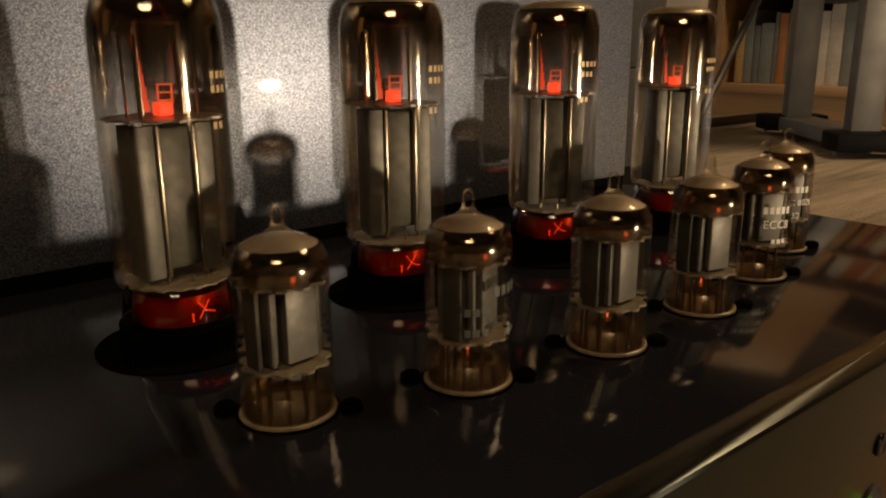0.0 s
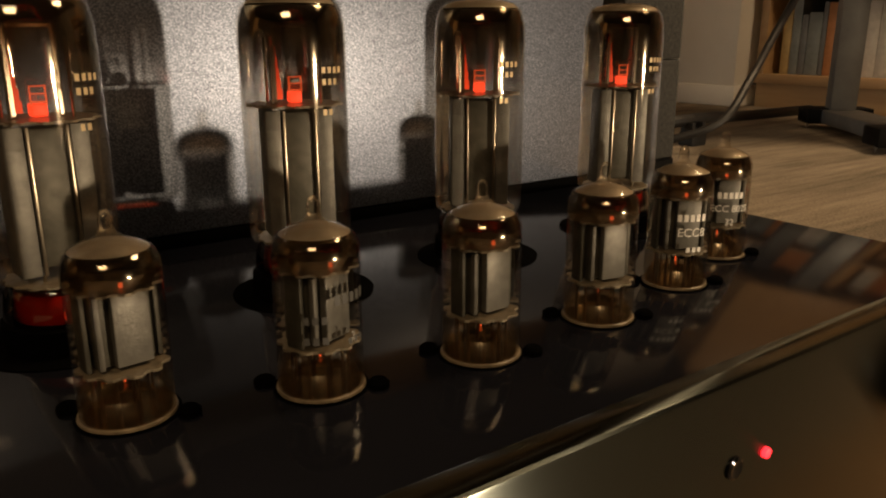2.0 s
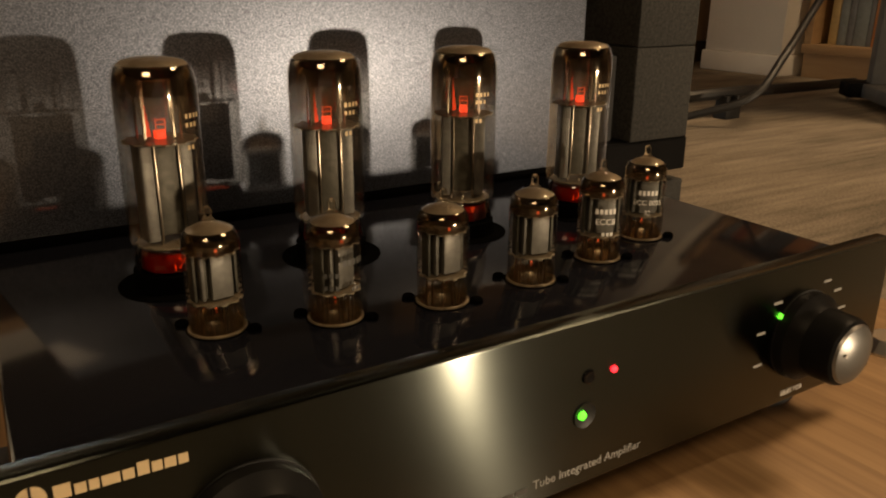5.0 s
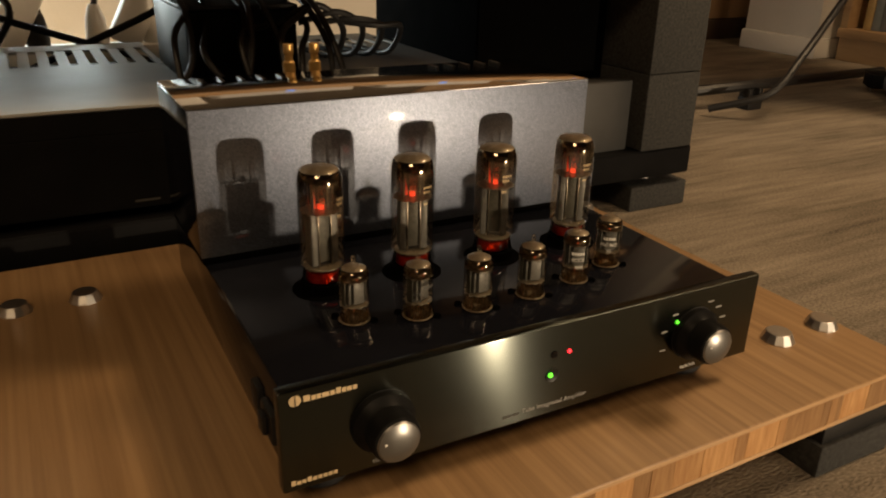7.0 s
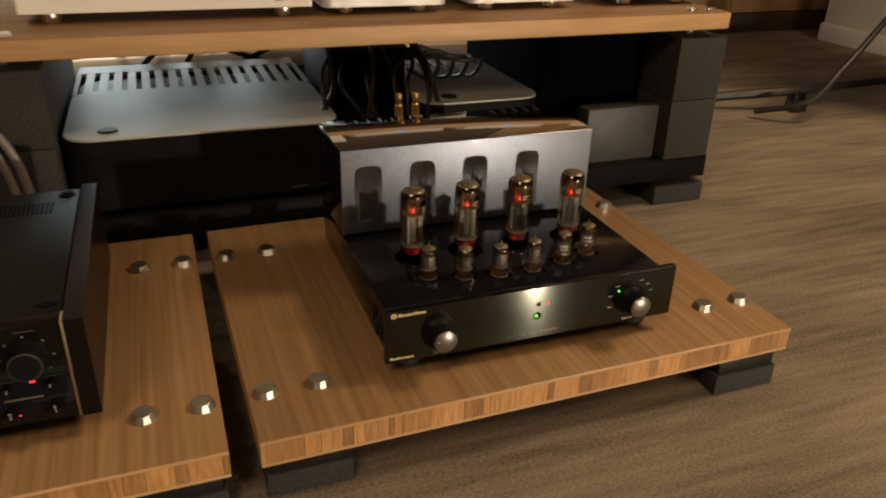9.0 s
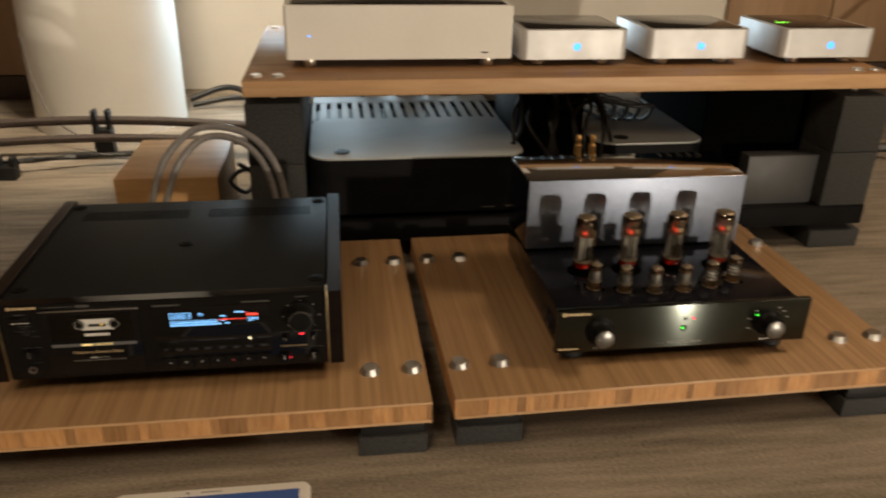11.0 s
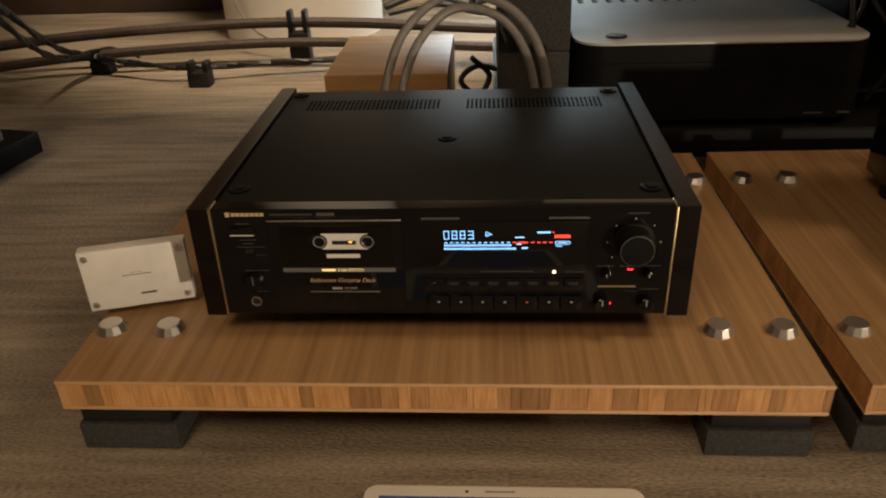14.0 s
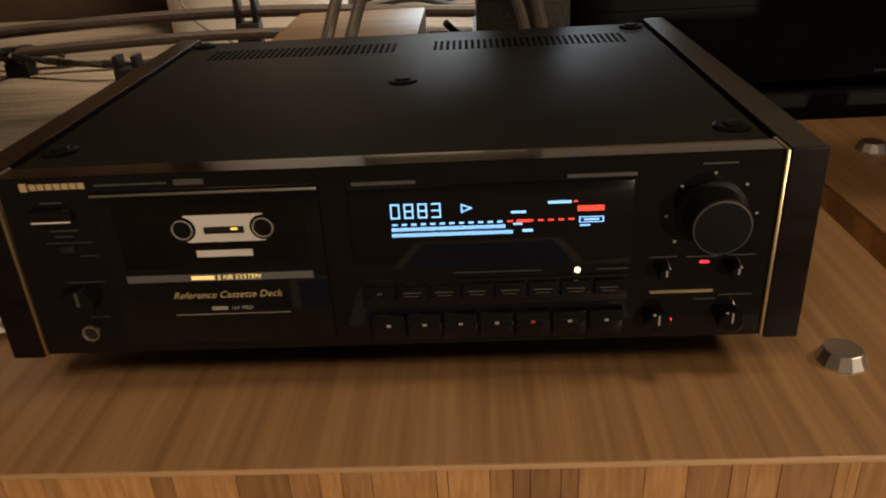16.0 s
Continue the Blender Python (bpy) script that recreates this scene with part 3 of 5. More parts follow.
    for x, y in SMALL_XY:
        s = part("small_socket", lathe([(0.0117, 0.0001), (0.0117, 0.0005), (0.0, 0.0004)], x, y, 32, z=TOP), VOID, amp, "black valve socket opening")
        part("ceramic_ring", lathe([(0.0110, 0.0005), (0.0109, 0.0011), (0.0105, 0.0013), (0.0096, 0.0008), (0.0, 0.0007)], x, y, 32, z=TOP), surface("tan_ceramic", (0.30, 0.235, 0.155), (0.12, 0.09, 0.058), 0.4, scale=260), s, "tan ceramic socket ring")
        for a in (-38, 142):
            part("screw", lathe([(0.0027, 0.0), (0.0027, 0.0014), (0.0019, 0.0022), (0, 0.0023)], x + 0.0142 * math.cos(radians(a)), y + 0.0142 * math.sin(radians(a)), 14, z=TOP), VOID, s, "black screw head")
    return amp


TOP = 0.1722
POWER_X = (0.121, 0.1945, 0.269, 0.346)
SMALL_XY = ((0.123, 0.182), (0.1655, 0.169), (0.210, 0.162), (0.2565, 0.163), (0.303, 0.171), (0.346, 0.185))
brushed_cap = surface("turned_cap", (0.24, 0.235, 0.225), (0.19, 0.185, 0.175), 0.36, 0.85, fine=1200)
amplifier()


def power_valve(x, y, turn, label):
    """A tall output valve: black socket, red-brown base, clear envelope, silvered top, grey anode wings between mica discs."""
    z = TOP
    ob = thing("power_valve", (0, 0, z), label, "vacuum tube", "output valves of the amplifier")
    part("socket", lathe([(0.0168, 0.0006), (0.0166, 0.0078), (0.0150, 0.0086), (0.0, 0.0086)], 0, 0, 40, z=z), VOID, ob, "black valve socket")
    part("base", lathe([(0.0156, 0.0088), (0.0154, 0.0120), (0.0146, 0.0165), (0.0136, 0.0182)], 0, 0, 40, z=z), RED_GLASS, ob, "translucent red-brown valve base")
    part("base_core", lathe([(0.0130, 0.0088), (0.0122, 0.0165), (0.0, 0.0170)], 0, 0, 32, z=z), TUBE_BASE, ob)
    env = [(0.0140, 0.0180), (0.0158, 0.0192), (0.0165, 0.0215), (0.0166, 0.026), (0.0166, 0.081), (0.0163, 0.0872), (0.0151, 0.0920), (0.0124, 0.0946), (0.007, 0.0957), (0.0, 0.0959)]
    part("envelope", lathe(env, 0, 0, 56, z=z), GLASS, ob, "clear glass envelope", smooth=60)
    flash = [(0.0161, 0.0560), (0.0161, 0.066), (0.0161, 0.076), (0.0161, 0.081), (0.0158, 0.0868), (0.0146, 0.0913), (0.0119, 0.0939), (0.007, 0.0950), (0.0, 0.0952)]
    part("getter", lathe(flash, 0, 0, 56, z=z), GETTER, ob, "brown silvered getter film fading down the glass", smooth=60)
    part("getter_cap", lathe([(0.0138, 0.09265), (0.0121, 0.09410), (0.0095, 0.09485), (0.007, 0.09525), (0.0, 0.09545)], 0, 0, 40, z=z), GETTER_TOP, ob, "silvery top of the film, paled in place of the ceiling reflection", smooth=60)
    part("anode", box(-0.0056, 0.0056, -0.0044, 0.0044, z + 0.0225, z + 0.0605, 0.0015), PLATE_DARK, ob, "dark grey anode body")
    for sx in (-1, 1):
        fin = box(sx * 0.0082 - 0.0024, sx * 0.0082 + 0.0024, -0.0052, -0.0044, z + 0.021, z + 0.061, 0.0003)
        box(sx * 0.0082 - 0.0024, sx * 0.0082 + 0.0024, 0.0044, 0.0052, z + 0.021, z + 0.061, 0.0003, fin)
        box(sx * 0.0104 - 0.0004, sx * 0.0104 + 0.0004, -0.0048, 0.0048, z + 0.021, z + 0.061, 0.0002, fin)
        part("anode_fin", fin, PLATE_GREY, ob, "pale grey anode fin")
        part("anode_rib", box(sx * 0.0050 - 0.0005, sx * 0.0050 + 0.0005, -0.0060, -0.0048, z + 0.021, z + 0.061, 0.0003), NICKEL, ob)
    part("mica", mica_disc(0.0142, 0.0135, z + 0.0190, 18), MICA, ob)
    part("mica", mica_disc(0.0152, 0.0136, z + 0.0622, 14), MICA, ob)
    rods = bmesh.new()
    for rx in (-0.0078, 0.0078):
        for ry in (-0.004, 0.004):
            lathe([(0.0004, 0.0610), (0.0004, 0.0835), (0, 0.0835)], rx, ry, 8, rods, z=z)
    for a in range(8):
        lathe([(0.0005, 0.0175), (0.0005, 0.0215), (0, 0.0215)], 0.008 * math.cos(a * math.pi / 4), 0.008 * math.sin(a * math.pi / 4), 8, rods, z=z)
    part("wires", rods, NICKEL, ob)
    frame_ = box(-0.0065, -0.0055, -0.0006, 0.0006, z + 0.0625, z + 0.086)
    box(0.0055, 0.0065, -0.0006, 0.0006, z + 0.0625, z + 0.086, 0, frame_)
    box(-0.0065, 0.0065, -0.0006, 0.0006, z + 0.0858, z + 0.0866, 0, frame_)
    part("getter_frame", frame_, NICKEL, ob)
    part("cathode", box(-0.0019, 0.0021, -0.0020, 0.0020, z + 0.0630, z + 0.0664, 0.0004), HOT, ob, "glowing orange-red cathode end")
    ladder = bmesh.new()
    for k in range(3):
        box(-0.0019, 0.0021, -0.0022, -0.0018, z + 0.0668 + k * 0.0020, z + 0.0671 + k * 0.0020, 0, ladder)
    for sx in (-0.0019, 0.0019):
        box(sx - 0.00015, sx + 0.00015, -0.0022, -0.0018, z + 0.0660, z + 0.0712, 0, ladder)
    part("ladder", ladder, WARM, ob, "faintly glowing wire ladder")
    glow_strip = bmesh.new()
    for k in range(6):
        w = 0.0009 - 0.0001 * k
        box(-0.0046 - 0.00030 * k - w, -0.0046 - 0.00030 * k + w, -0.0005, 0.0005, z + 0.0640 + 0.0032 * k, z + 0.0672 + 0.0032 * k, 0, glow_strip)
    part("heater", glow_strip, HEATER, ob, "glowing heater strip")
    leads = sweep([(-0.0028, -0.0147, z + 0.0112), (-0.0012, -0.0147, z + 0.0135), (0.0004, -0.0143, z + 0.0157)], 0.00016, 6)
    sweep([(-0.0026, -0.0140, z + 0.0155), (-0.0008, -0.0147, z + 0.0132), (0.0018, -0.0146, z + 0.0122)], 0.00016, 6, bm=leads)
    sweep([(-0.0044, -0.0142, z + 0.0105), (-0.0044, -0.0141, z + 0.0128)], 0.00022, 6, bm=leads)
    part("heater_leads", leads, WARM, ob, "glowing heater wires")
    for h, a in ((0.0725, 0.0125), (0.0690, 0.0115), (0.0600, 0.0075)):
        k = 0.0052
        while k < a:
            part("print", bars_round(k, k + 0.0013, h, 0.0018, z=z), PRINT_GOLD, ob, "faded gold print")
            k += 0.0022
    return ob


def mica_disc(r0, r1, z, teeth):
    """A thin mica spacing disc with a toothed rim."""
    bm = bmesh.new()
    n = teeth * 4
    rings = [[bm.verts.new(((r0 if i % 4 < 2 else r1) * math.cos(2 * math.pi * i / n), (r0 if i % 4 < 2 else r1) * math.sin(2 * math.pi * i / n), z + h)) for i in range(n)] for h in (0, 0.0006)]
    bm.faces.new(list(reversed(rings[0])))
    bm.faces.new(rings[1])
    for i in range(n):
        bm.faces.new((rings[0][i], rings[0][(i + 1) % n], rings[1][(i + 1) % n], rings[1][i]))
    return bm


def bars_round(a0, a1, h, t, r=0.01668, z=0.1775):
    """A worn print bar bent round the glass, from arc length a0 to a1."""
    bm = bmesh.new()
    n = 8
    lo, hi = [], []
    for i in range(n + 1):
        a = (a0 + (a1 - a0) * i / n) / r
        lo.append(bm.verts.new((r * math.sin(a), -r * math.cos(a), z + h)))
        hi.append(bm.verts.new((r * math.sin(a), -r * math.cos(a), z + h + t)))
    for i in range(n):
        bm.faces.new((lo[i], lo[i + 1], hi[i + 1], hi[i]))
    return bm


first = power_valve(0, 0, 0, "tall glass output valve glowing orange in the amplifier")
turns = (8, -12, -30, -24)
for x, a in zip(POWER_X, turns):
    copy_thing(first, pose(x, 0.239, TOP, 0, 0, a))
for o in (*first.children_recursive, first):
    bpy.data.objects.remove(o)


def small_valve():
    """A small nine-pin valve: clear envelope with a silvered top and a pointed tip, twin anodes, toothed mica discs, pins."""
    z = TOP + 0.0004
    ob = thing("small_valve", (0, 0, z), "small glass preamplifier valve with silvered top in its socket", "vacuum tube", "preamplifier valves")
    env = [(0.0098, 0.0), (0.0104, 0.0012), (0.0105, 0.005), (0.0105, 0.0335), (0.0103, 0.0362), (0.0092, 0.0386), (0.0066, 0.0402), (0.0036, 0.0412), (0.0022, 0.0422), (0.0016, 0.0432), (0.0017, 0.0456), (0.0011, 0.0472), (0.0, 0.0477)]
    part("envelope", lathe(env, 0, 0, 44, z=z), GLASS, ob, "clear glass envelope with pointed tip", smooth=60)
    part("getter", lathe([(0.0101, 0.0285), (0.0101, 0.0315), (0.0101, 0.0337), (0.0099, 0.0360), (0.0088, 0.0382), (0.0063, 0.0397), (0.0, 0.0407)], 0, 0, 44, z=z), GETTER_SMALL, ob, "silvery brown getter film", smooth=60)
    part("getter_cap", lathe([(0.0084, 0.03885), (0.0064, 0.03985), (0.0036, 0.04085), (0.0, 0.04105)], 0, 0, 36, z=z), GETTER_TOP, ob, "silvery top of the film, paled in place of the ceiling reflection", smooth=60)
    part("cathode_block", box(-0.0066, 0.0066, -0.0028, 0.0028, z + 0.0130, z + 0.0300, 0.0006), PLATE_DARK, ob)
    for sy in (-1, 1):
        part("anode", box(-0.0030, 0.0052, sy * 0.0044 - 0.0011, sy * 0.0044 + 0.0011, z + 0.0132, z + 0.0298, 0.0004), PLATE_GREY, ob, "pale grey anode plate")
        part("anode_edge", box(-0.0066, -0.0052, sy * 0.0040 - 0.0008, sy * 0.0040 + 0.0008, z + 0.0132, z + 0.0298, 0.0003), PLATE_GREY, ob, "pale grey anode edge")
    for sx in (-1, 1):
        part("anode_fin", box(sx * 0.0080 - 0.0006, sx * 0.0080 + 0.0006, -0.0024, 0.0024, z + 0.0125, z + 0.0305, 0.0003), PLATE_DARK, ob, "dark grey anode fin")
    part("mica", mica_disc(0.0101, 0.0090, z + 0.0118, 11), MICA, ob)
    part("mica", mica_disc(0.0101, 0.0088, z + 0.0306, 11), MICA, ob)
    for k in range(9):
        a = radians(20 + k * 36)
        part("pin", lathe([(0.0005, 0.0004), (0.0005, 0.0060), (0.0003, 0.0068), (0.0003, 0.0118), (0, 0.0118)], 0.0068 * math.cos(a), 0.0068 * math.sin(a), 8, z=z), COPPER, ob)
    part("stem", lathe([(0.0, 0.0004), (0.0098, 0.0004), (0.0095, 0.0030), (0.0080, 0.0058), (0.0050, 0.0070), (0.0, 0.0072)], 0, 0, 32, z=z), STEM, ob, "amber glass stem")
    part("heater", box(-0.0006, 0.0002, -0.0050, -0.0044, z + 0.0312, z + 0.0323), WARM, ob, "faint orange heater glow")
    part("heater", box(-0.00012, 0.00012, -0.0002, 0.0002, z + 0.0074, z + 0.0092), WARM, ob)
    return ob


pattern = small_valve()
for i, ((x, y), a) in enumerate(zip(SMALL_XY, (8, 22, 3, -12, -28, -34))):
    v = copy_thing(pattern, pose(x, y, TOP + 0.0004, 0, 0, a))
    rows = {1: (("2", 0.0146, 0.0032), ), 4: (("ECC8", 0.0192, 0.0040), ), 5: (("ECC 802S", 0.0192, 0.0036), ("32", 0.0140, 0.0036))}.get(i, ())
    for text, h, size in rows:
        part("type_print", writing(text, size, x, TOP + h, 0, "CENTER", wrap=(x, y, 0.01062)), PRINT_GREY if i == 1 else PRINT_WHITE, v, "white printed type number")
    if rows:
        b = bars_round(-0.005, -0.0036, 0.0242, 0.0024, 0.01062, TOP)
        for k in range(1, 5):
            join(b, bars_round(-0.005 + k * 0.0021, -0.0036 + k * 0.0021, 0.0242, 0.0024, 0.01062, TOP))
        if i != 5:
            for k in range(3):
                join(b, bars_round(-0.0015 + k * 0.0020, -0.0002 + k * 0.0020, 0.0138, 0.0016, 0.01062, TOP))
        if i == 1:
            for h in (0.0200, 0.0150):
                for k in range(3):
                    join(b, bars_round(-0.0125 + k * 0.0022, -0.0111 + k * 0.0022, h, 0.0018, 0.01062, TOP))
        bmesh.ops.translate(b, verts=b.verts, vec=(x, y, 0))
        part("brand_print", b, PRINT_DIM if i == 1 else PRINT_WHITE, v, "worn white print")
for o in (*pattern.children_recursive, pattern):
    bpy.data.objects.remove(o)


# ---- cassette deck ----
def cassette_deck():
    X0, X1, Y0, Y1, Z0, Z1 = -0.712, -0.256, 0.104, 0.472, 0.117, 0.228
    f = Y0 + 0.004
    deck = thing("cassette_deck", (-0.484, 0.29, 0.088), "black cassette deck with dark wooden sides, playing, on the bamboo platform", "cassette deck")
    body = part("body", box(X0 + 0.021, X1 - 0.021, Y0 + 0.018, Y1 - 0.01, Z0, Z1 - 0.0015, 0.0015), DECK_TOP, deck, "satin black metal cover")
    for a, b in ((X0, X0 + 0.019), (X1 - 0.019, X1)):
        part("side_panel", box(a, b, Y0 - 0.001, Y1, Z0 - 0.001, Z1 + 0.001, 0.0008, seg=2), DARK_WOOD, deck, "glossy dark wooden side panel", smooth="even")
    for a in (X0 + 0.0192, X1 - 0.0212):
        part("gold_edge", box(a, a + 0.002, Y0 - 0.0006, Y0 + 0.02, Z0, Z1 + 0.0002, 0.0004), GOLD, deck, "thin gold trim strip")
    face = part("front_panel", box(X0 + 0.0213, X1 - 0.0213, Y0 + 0.001, Y0 + 0.0178, Z0, Z1, 0.0008), PIANO, deck, "piano-black front panel", smooth="even")
    for fx in (X0 + 0.06, X1 - 0.06):
        for fy in (Y0 + 0.10, Y1 - 0.06):
            part("foot", lathe([(0, 0.088), (0.024, 0.088), (0.026, 0.092), (0.026, 0.1175), (0, 0.1175)], fx, fy, 28), BLACK, deck, "round black foot")
    # cover screws with their washers, and perforated vents
    for sx, sy in ((-0.677, 0.152), (-0.291, 0.148), (-0.681, 0.445), (-0.291, 0.443), (-0.485, 0.282)):
        w = part("washer", lathe([(0.0105, Z1 - 0.0018), (0.0105, Z1 - 0.0002), (0.009, Z1 + 0.0006), (0.0, Z1 + 0.0003)], sx, sy, 28), BLACK_METAL, body)
        part("screw", lathe([(0.0058, Z1 + 0.0002), (0.0052, Z1 + 0.0018), (0.0, Z1 + 0.0022)], sx, sy, 20), BLACK_METAL, w)
    slot = finish(box(-0.0014, 0.0014, -0.0030, 0.0030, -0.0003, 0.0003), "vent_hole", VOID, smooth=0)
    for a, b in ((-0.662, -0.502), (-0.467, -0.308)):
        for row in range(4):
            for k in range(int((b - a) / 0.0053) + 1):
                hole = new("vent_hole", slot)
                hole.parent = body
                hole.location = Vector((a + 0.0014 + k * 0.0053, 0.3885 + row * 0.0095, Z1 - 0.0015)) - deck.location
    y = Y0 + 0.001
    # cassette door
    door = part("cassette_door", box(-0.640, -0.518, y - 0.0022, y + 0.001, 0.1235, 0.2175, 0.0012), PIANO, deck, "glossy black cassette door")
    dy = y - 0.0022
    part("door_trim", box(-0.640, -0.518, dy - 0.0008, dy + 0.0005, 0.2168, 0.2182, 0.0003), STEEL, door)
    part("cassette_window", bars([(-0.630, -0.527, 0.173, 0.212)], dy - 0.0001), WINDOW, door)
    tape = part("cassette", bars([(-0.592, -0.549, 0.1885, 0.2045)], dy - 0.0003), SILVER, door, "white cassette label behind the window")
    part("tape_slot", bars([(-0.582, -0.560, 0.1935, 0.1975)], dy - 0.0006), BLACK, tape)
    part("tape_lamp", bars([(-0.567, -0.5635, 0.1955, 0.1968)], dy - 0.0009), AMBER, tape, "small amber light")
    for hx in (-0.5935, -0.5495):
        part("reel_hub", lathe([(0.0072, 0.0), (0.0072, 0.0006), (0.0055, 0.0012), (0.004, 0.0004), (0.0, 0.0004)], hx, dy - 0.0002, 28, axis="y", z=0.1965), PIANO, tape)
        part("hub_ring", lathe([(0.0050, 0.0012), (0.0054, 0.0016), (0.0058, 0.0012)], hx, dy - 0.0002, 28, axis="y", z=0.1965), PRINT_GREY, tape)
    part("tape_label", bars([(-0.5885, -0.5575, 0.1795, 0.1835)], dy - 0.0003), SILVER, door)
    part("door_band", bars([(-0.631, -0.526, 0.1645, 0.1688)], dy - 0.0002), surface("grey_band", (0.15, 0.15, 0.155), (0.12, 0.12, 0.125), 0.4, 0.3), door, "grey metal band")
    part("band_print", bars([(-0.5945, -0.5815, 0.1655, 0.1678)], dy - 0.0005), AMBER_PRINT, door)
    part("caption", writing("S NR SYSTEM", 0.0042, -0.5800, 0.1652, dy - 0.0005, shear=0.2), AMBER_PRINT, door, "gold printed words")
    part("caption", writing("Reference Cassette Deck", 0.0060, -0.5765, 0.1535, dy - 0.0002, "CENTER", shear=0.35), PRINT_GOLD, door, "gold script words")
    part("caption", writing("HX PRO", 0.0034, -0.5755, 0.1455, dy - 0.0002, shear=0.2), PRINT_GREY, door)
    part("band_print", bars([(-0.5865, -0.5775, 0.1456, 0.1478), (-0.6080, -0.5420, 0.1428, 0.1431)], dy - 0.0002), PRINT_GREY, door)
    # left column: maker's mark, power key, switch, phones socket
    mark = [(-0.6775, -0.6735, 0.2205, 0.2252)] + [(-0.6722 + i * 0.0044, -0.6686 + i * 0.0044, 0.2212, 0.2246) for i in range(7)]
    part("maker_mark", bars(mark, y), PRINT_GOLD, face, "pale gold maker mark")
    marks("model_mark", [(-0.637, -0.598, 0.2222, 0.2232), (-0.594, -0.578, 0.2212, 0.2244)], y, PRINT_DIM, face)
    key = part("power_key", box(-0.675, -0.6525, y - 0.004, y + 0.001, 0.2035, 0.2105, 0.0008), PIANO, face, "black power key")
    part("key_edge", bars([(-0.6745, -0.653, 0.2034, 0.2042)], y - 0.004), PRINT_WHITE, key)
    marks("key_print", [(-0.669, -0.657, 0.2133, 0.2140), (-0.668, -0.652, 0.1968, 0.1974), (-0.666, -0.656, 0.1933, 0.1938), (-0.672, -0.646, 0.1895, 0.1899), (-0.655, -0.645, 0.1812, 0.1816), (-0.668, -0.645, 0.1648, 0.1652), (-0.660, -0.648, 0.1418, 0.1422)], y, PRINT_DIM, face)
    part("slide_key", box(-0.664, -0.6565, y - 0.003, y + 0.001, 0.1845, 0.1885, 0.0006), BLACK, face)
    part("timer_knob", lathe([(0.0085, 0.0), (0.0082, 0.007), (0.0, 0.0075)], -0.660, y, 28, axis="y", z=0.1545), PIANO, face, "small round black knob")
    part("knob_pointer", box(-0.6607, -0.6593, y - 0.0082, y - 0.0073, 0.1535, 0.162), PRINT_DIM, face)
    jack = part("phones_socket", lathe([(0.0050, 0.0), (0.0050, 0.0012), (0.0042, 0.0012), (0.0038, -0.0002), (0.0, -0.0002)], -0.662, y, 28, axis="y", z=0.131), STEEL, face, "chrome headphone socket ring")
    part("socket_hole", lathe([(0.0036, 0.0), (0.0036, 0.0002), (0.0, 0.0002)], -0.662, y, 20, axis="y", z=0.131), BLACK, jack)
    # display
    win = part("display_window", box(-0.503, -0.352, y - 0.0012, y + 0.001, 0.166, 0.2155, 0.0008), PIANO, face, "black display window")
    wy = y - 0.0012
    marks("window_print", [(-0.500, -0.466, 0.2168, 0.2188), (-0.387, -0.351, 0.2168, 0.2188)], y, PRINT_DIM, face)
    seg = {"0": "abcdef", "8": "abcdefg", "3": "abcdg"}
    for i, ch in enumerate("0883"):
        x, w, z, hgt, t = -0.4805 + i * 0.0073, 0.0050, 0.1975, 0.0085, 0.0008
        place = {"a": (x, x + w, z + hgt - t, z + hgt), "d": (x, x + w, z, z + t), "g": (x, x + w, z + hgt / 2 - t / 2, z + hgt / 2 + t / 2),
                 "f": (x, x + t, z + hgt / 2, z + hgt), "b": (x + w - t, x + w, z + hgt / 2, z + hgt), "e": (x, x + t, z, z + hgt / 2), "c": (x + w - t, x + w, z, z + hgt / 2)}
        part("digit", bars([place[k] for k in seg[ch]], wy - 0.0001), VFD, win, "glowing blue-white counter digit")
    arrow = bmesh.new()
    for a, b in (((-0.4425, 0.2045), (-0.4425, 0.2003)), ((-0.4425, 0.2045), (-0.4375, 0.2024)), ((-0.4425, 0.2003), (-0.4375, 0.2024))):
        for k in range(7):
            px, pz = a[0] + (b[0] - a[0]) * k / 6, a[1] + (b[1] - a[1]) * k / 6
            box(px - 0.0004, px + 0.0004, wy - 0.0003, wy, pz - 0.0004, pz + 0.0004, 0, arrow)
    part("play_arrow", arrow, VFD, win, "glowing play arrow")
    marks("scale", [(-0.4800 + i * 0.0051, -0.4772 + i * 0.0051, 0.1935, 0.1945) for i in range(12)], wy - 0.0001, VFD, win)
    marks("scale", [(-0.4185 + i * 0.0054, -0.4155 + i * 0.0054, 0.1935, 0.1945) for i in range(7)] + [(-0.4135, -0.406, 0.1932, 0.1947), (-0.3835, -0.3815, 0.2038, 0.2046)], wy - 0.0001, VFD_RED, win)
    part("level_bar", bars([(-0.4805 + i * 0.0013, -0.4795 + i * 0.0013, 0.1902, 0.1922) for i in range(47)], wy - 0.0001), VFD, win, "glowing level meter bar")
    part("level_bar", bars([(-0.4805 + i * 0.0013, -0.4795 + i * 0.0013, 0.1868, 0.1888) for i in range(50)], wy - 0.0001), VFD, win, "glowing level meter bar")
    marks("lit_word", [(-0.4165, -0.4085, 0.1985, 0.1998), (-0.4155, -0.4105, 0.1918, 0.1928), (-0.4105, -0.4050, 0.1875, 0.1890), (-0.3970, -0.3848, 0.2033, 0.2048), (-0.3800, -0.3745, 0.1898, 0.1906)], wy - 0.0001, VFD, win)
    part("red_tag", bars([(-0.3815, -0.3675, 0.1985, 0.2015)], wy - 0.0001), VFD_RED, win, "glowing red indicator")
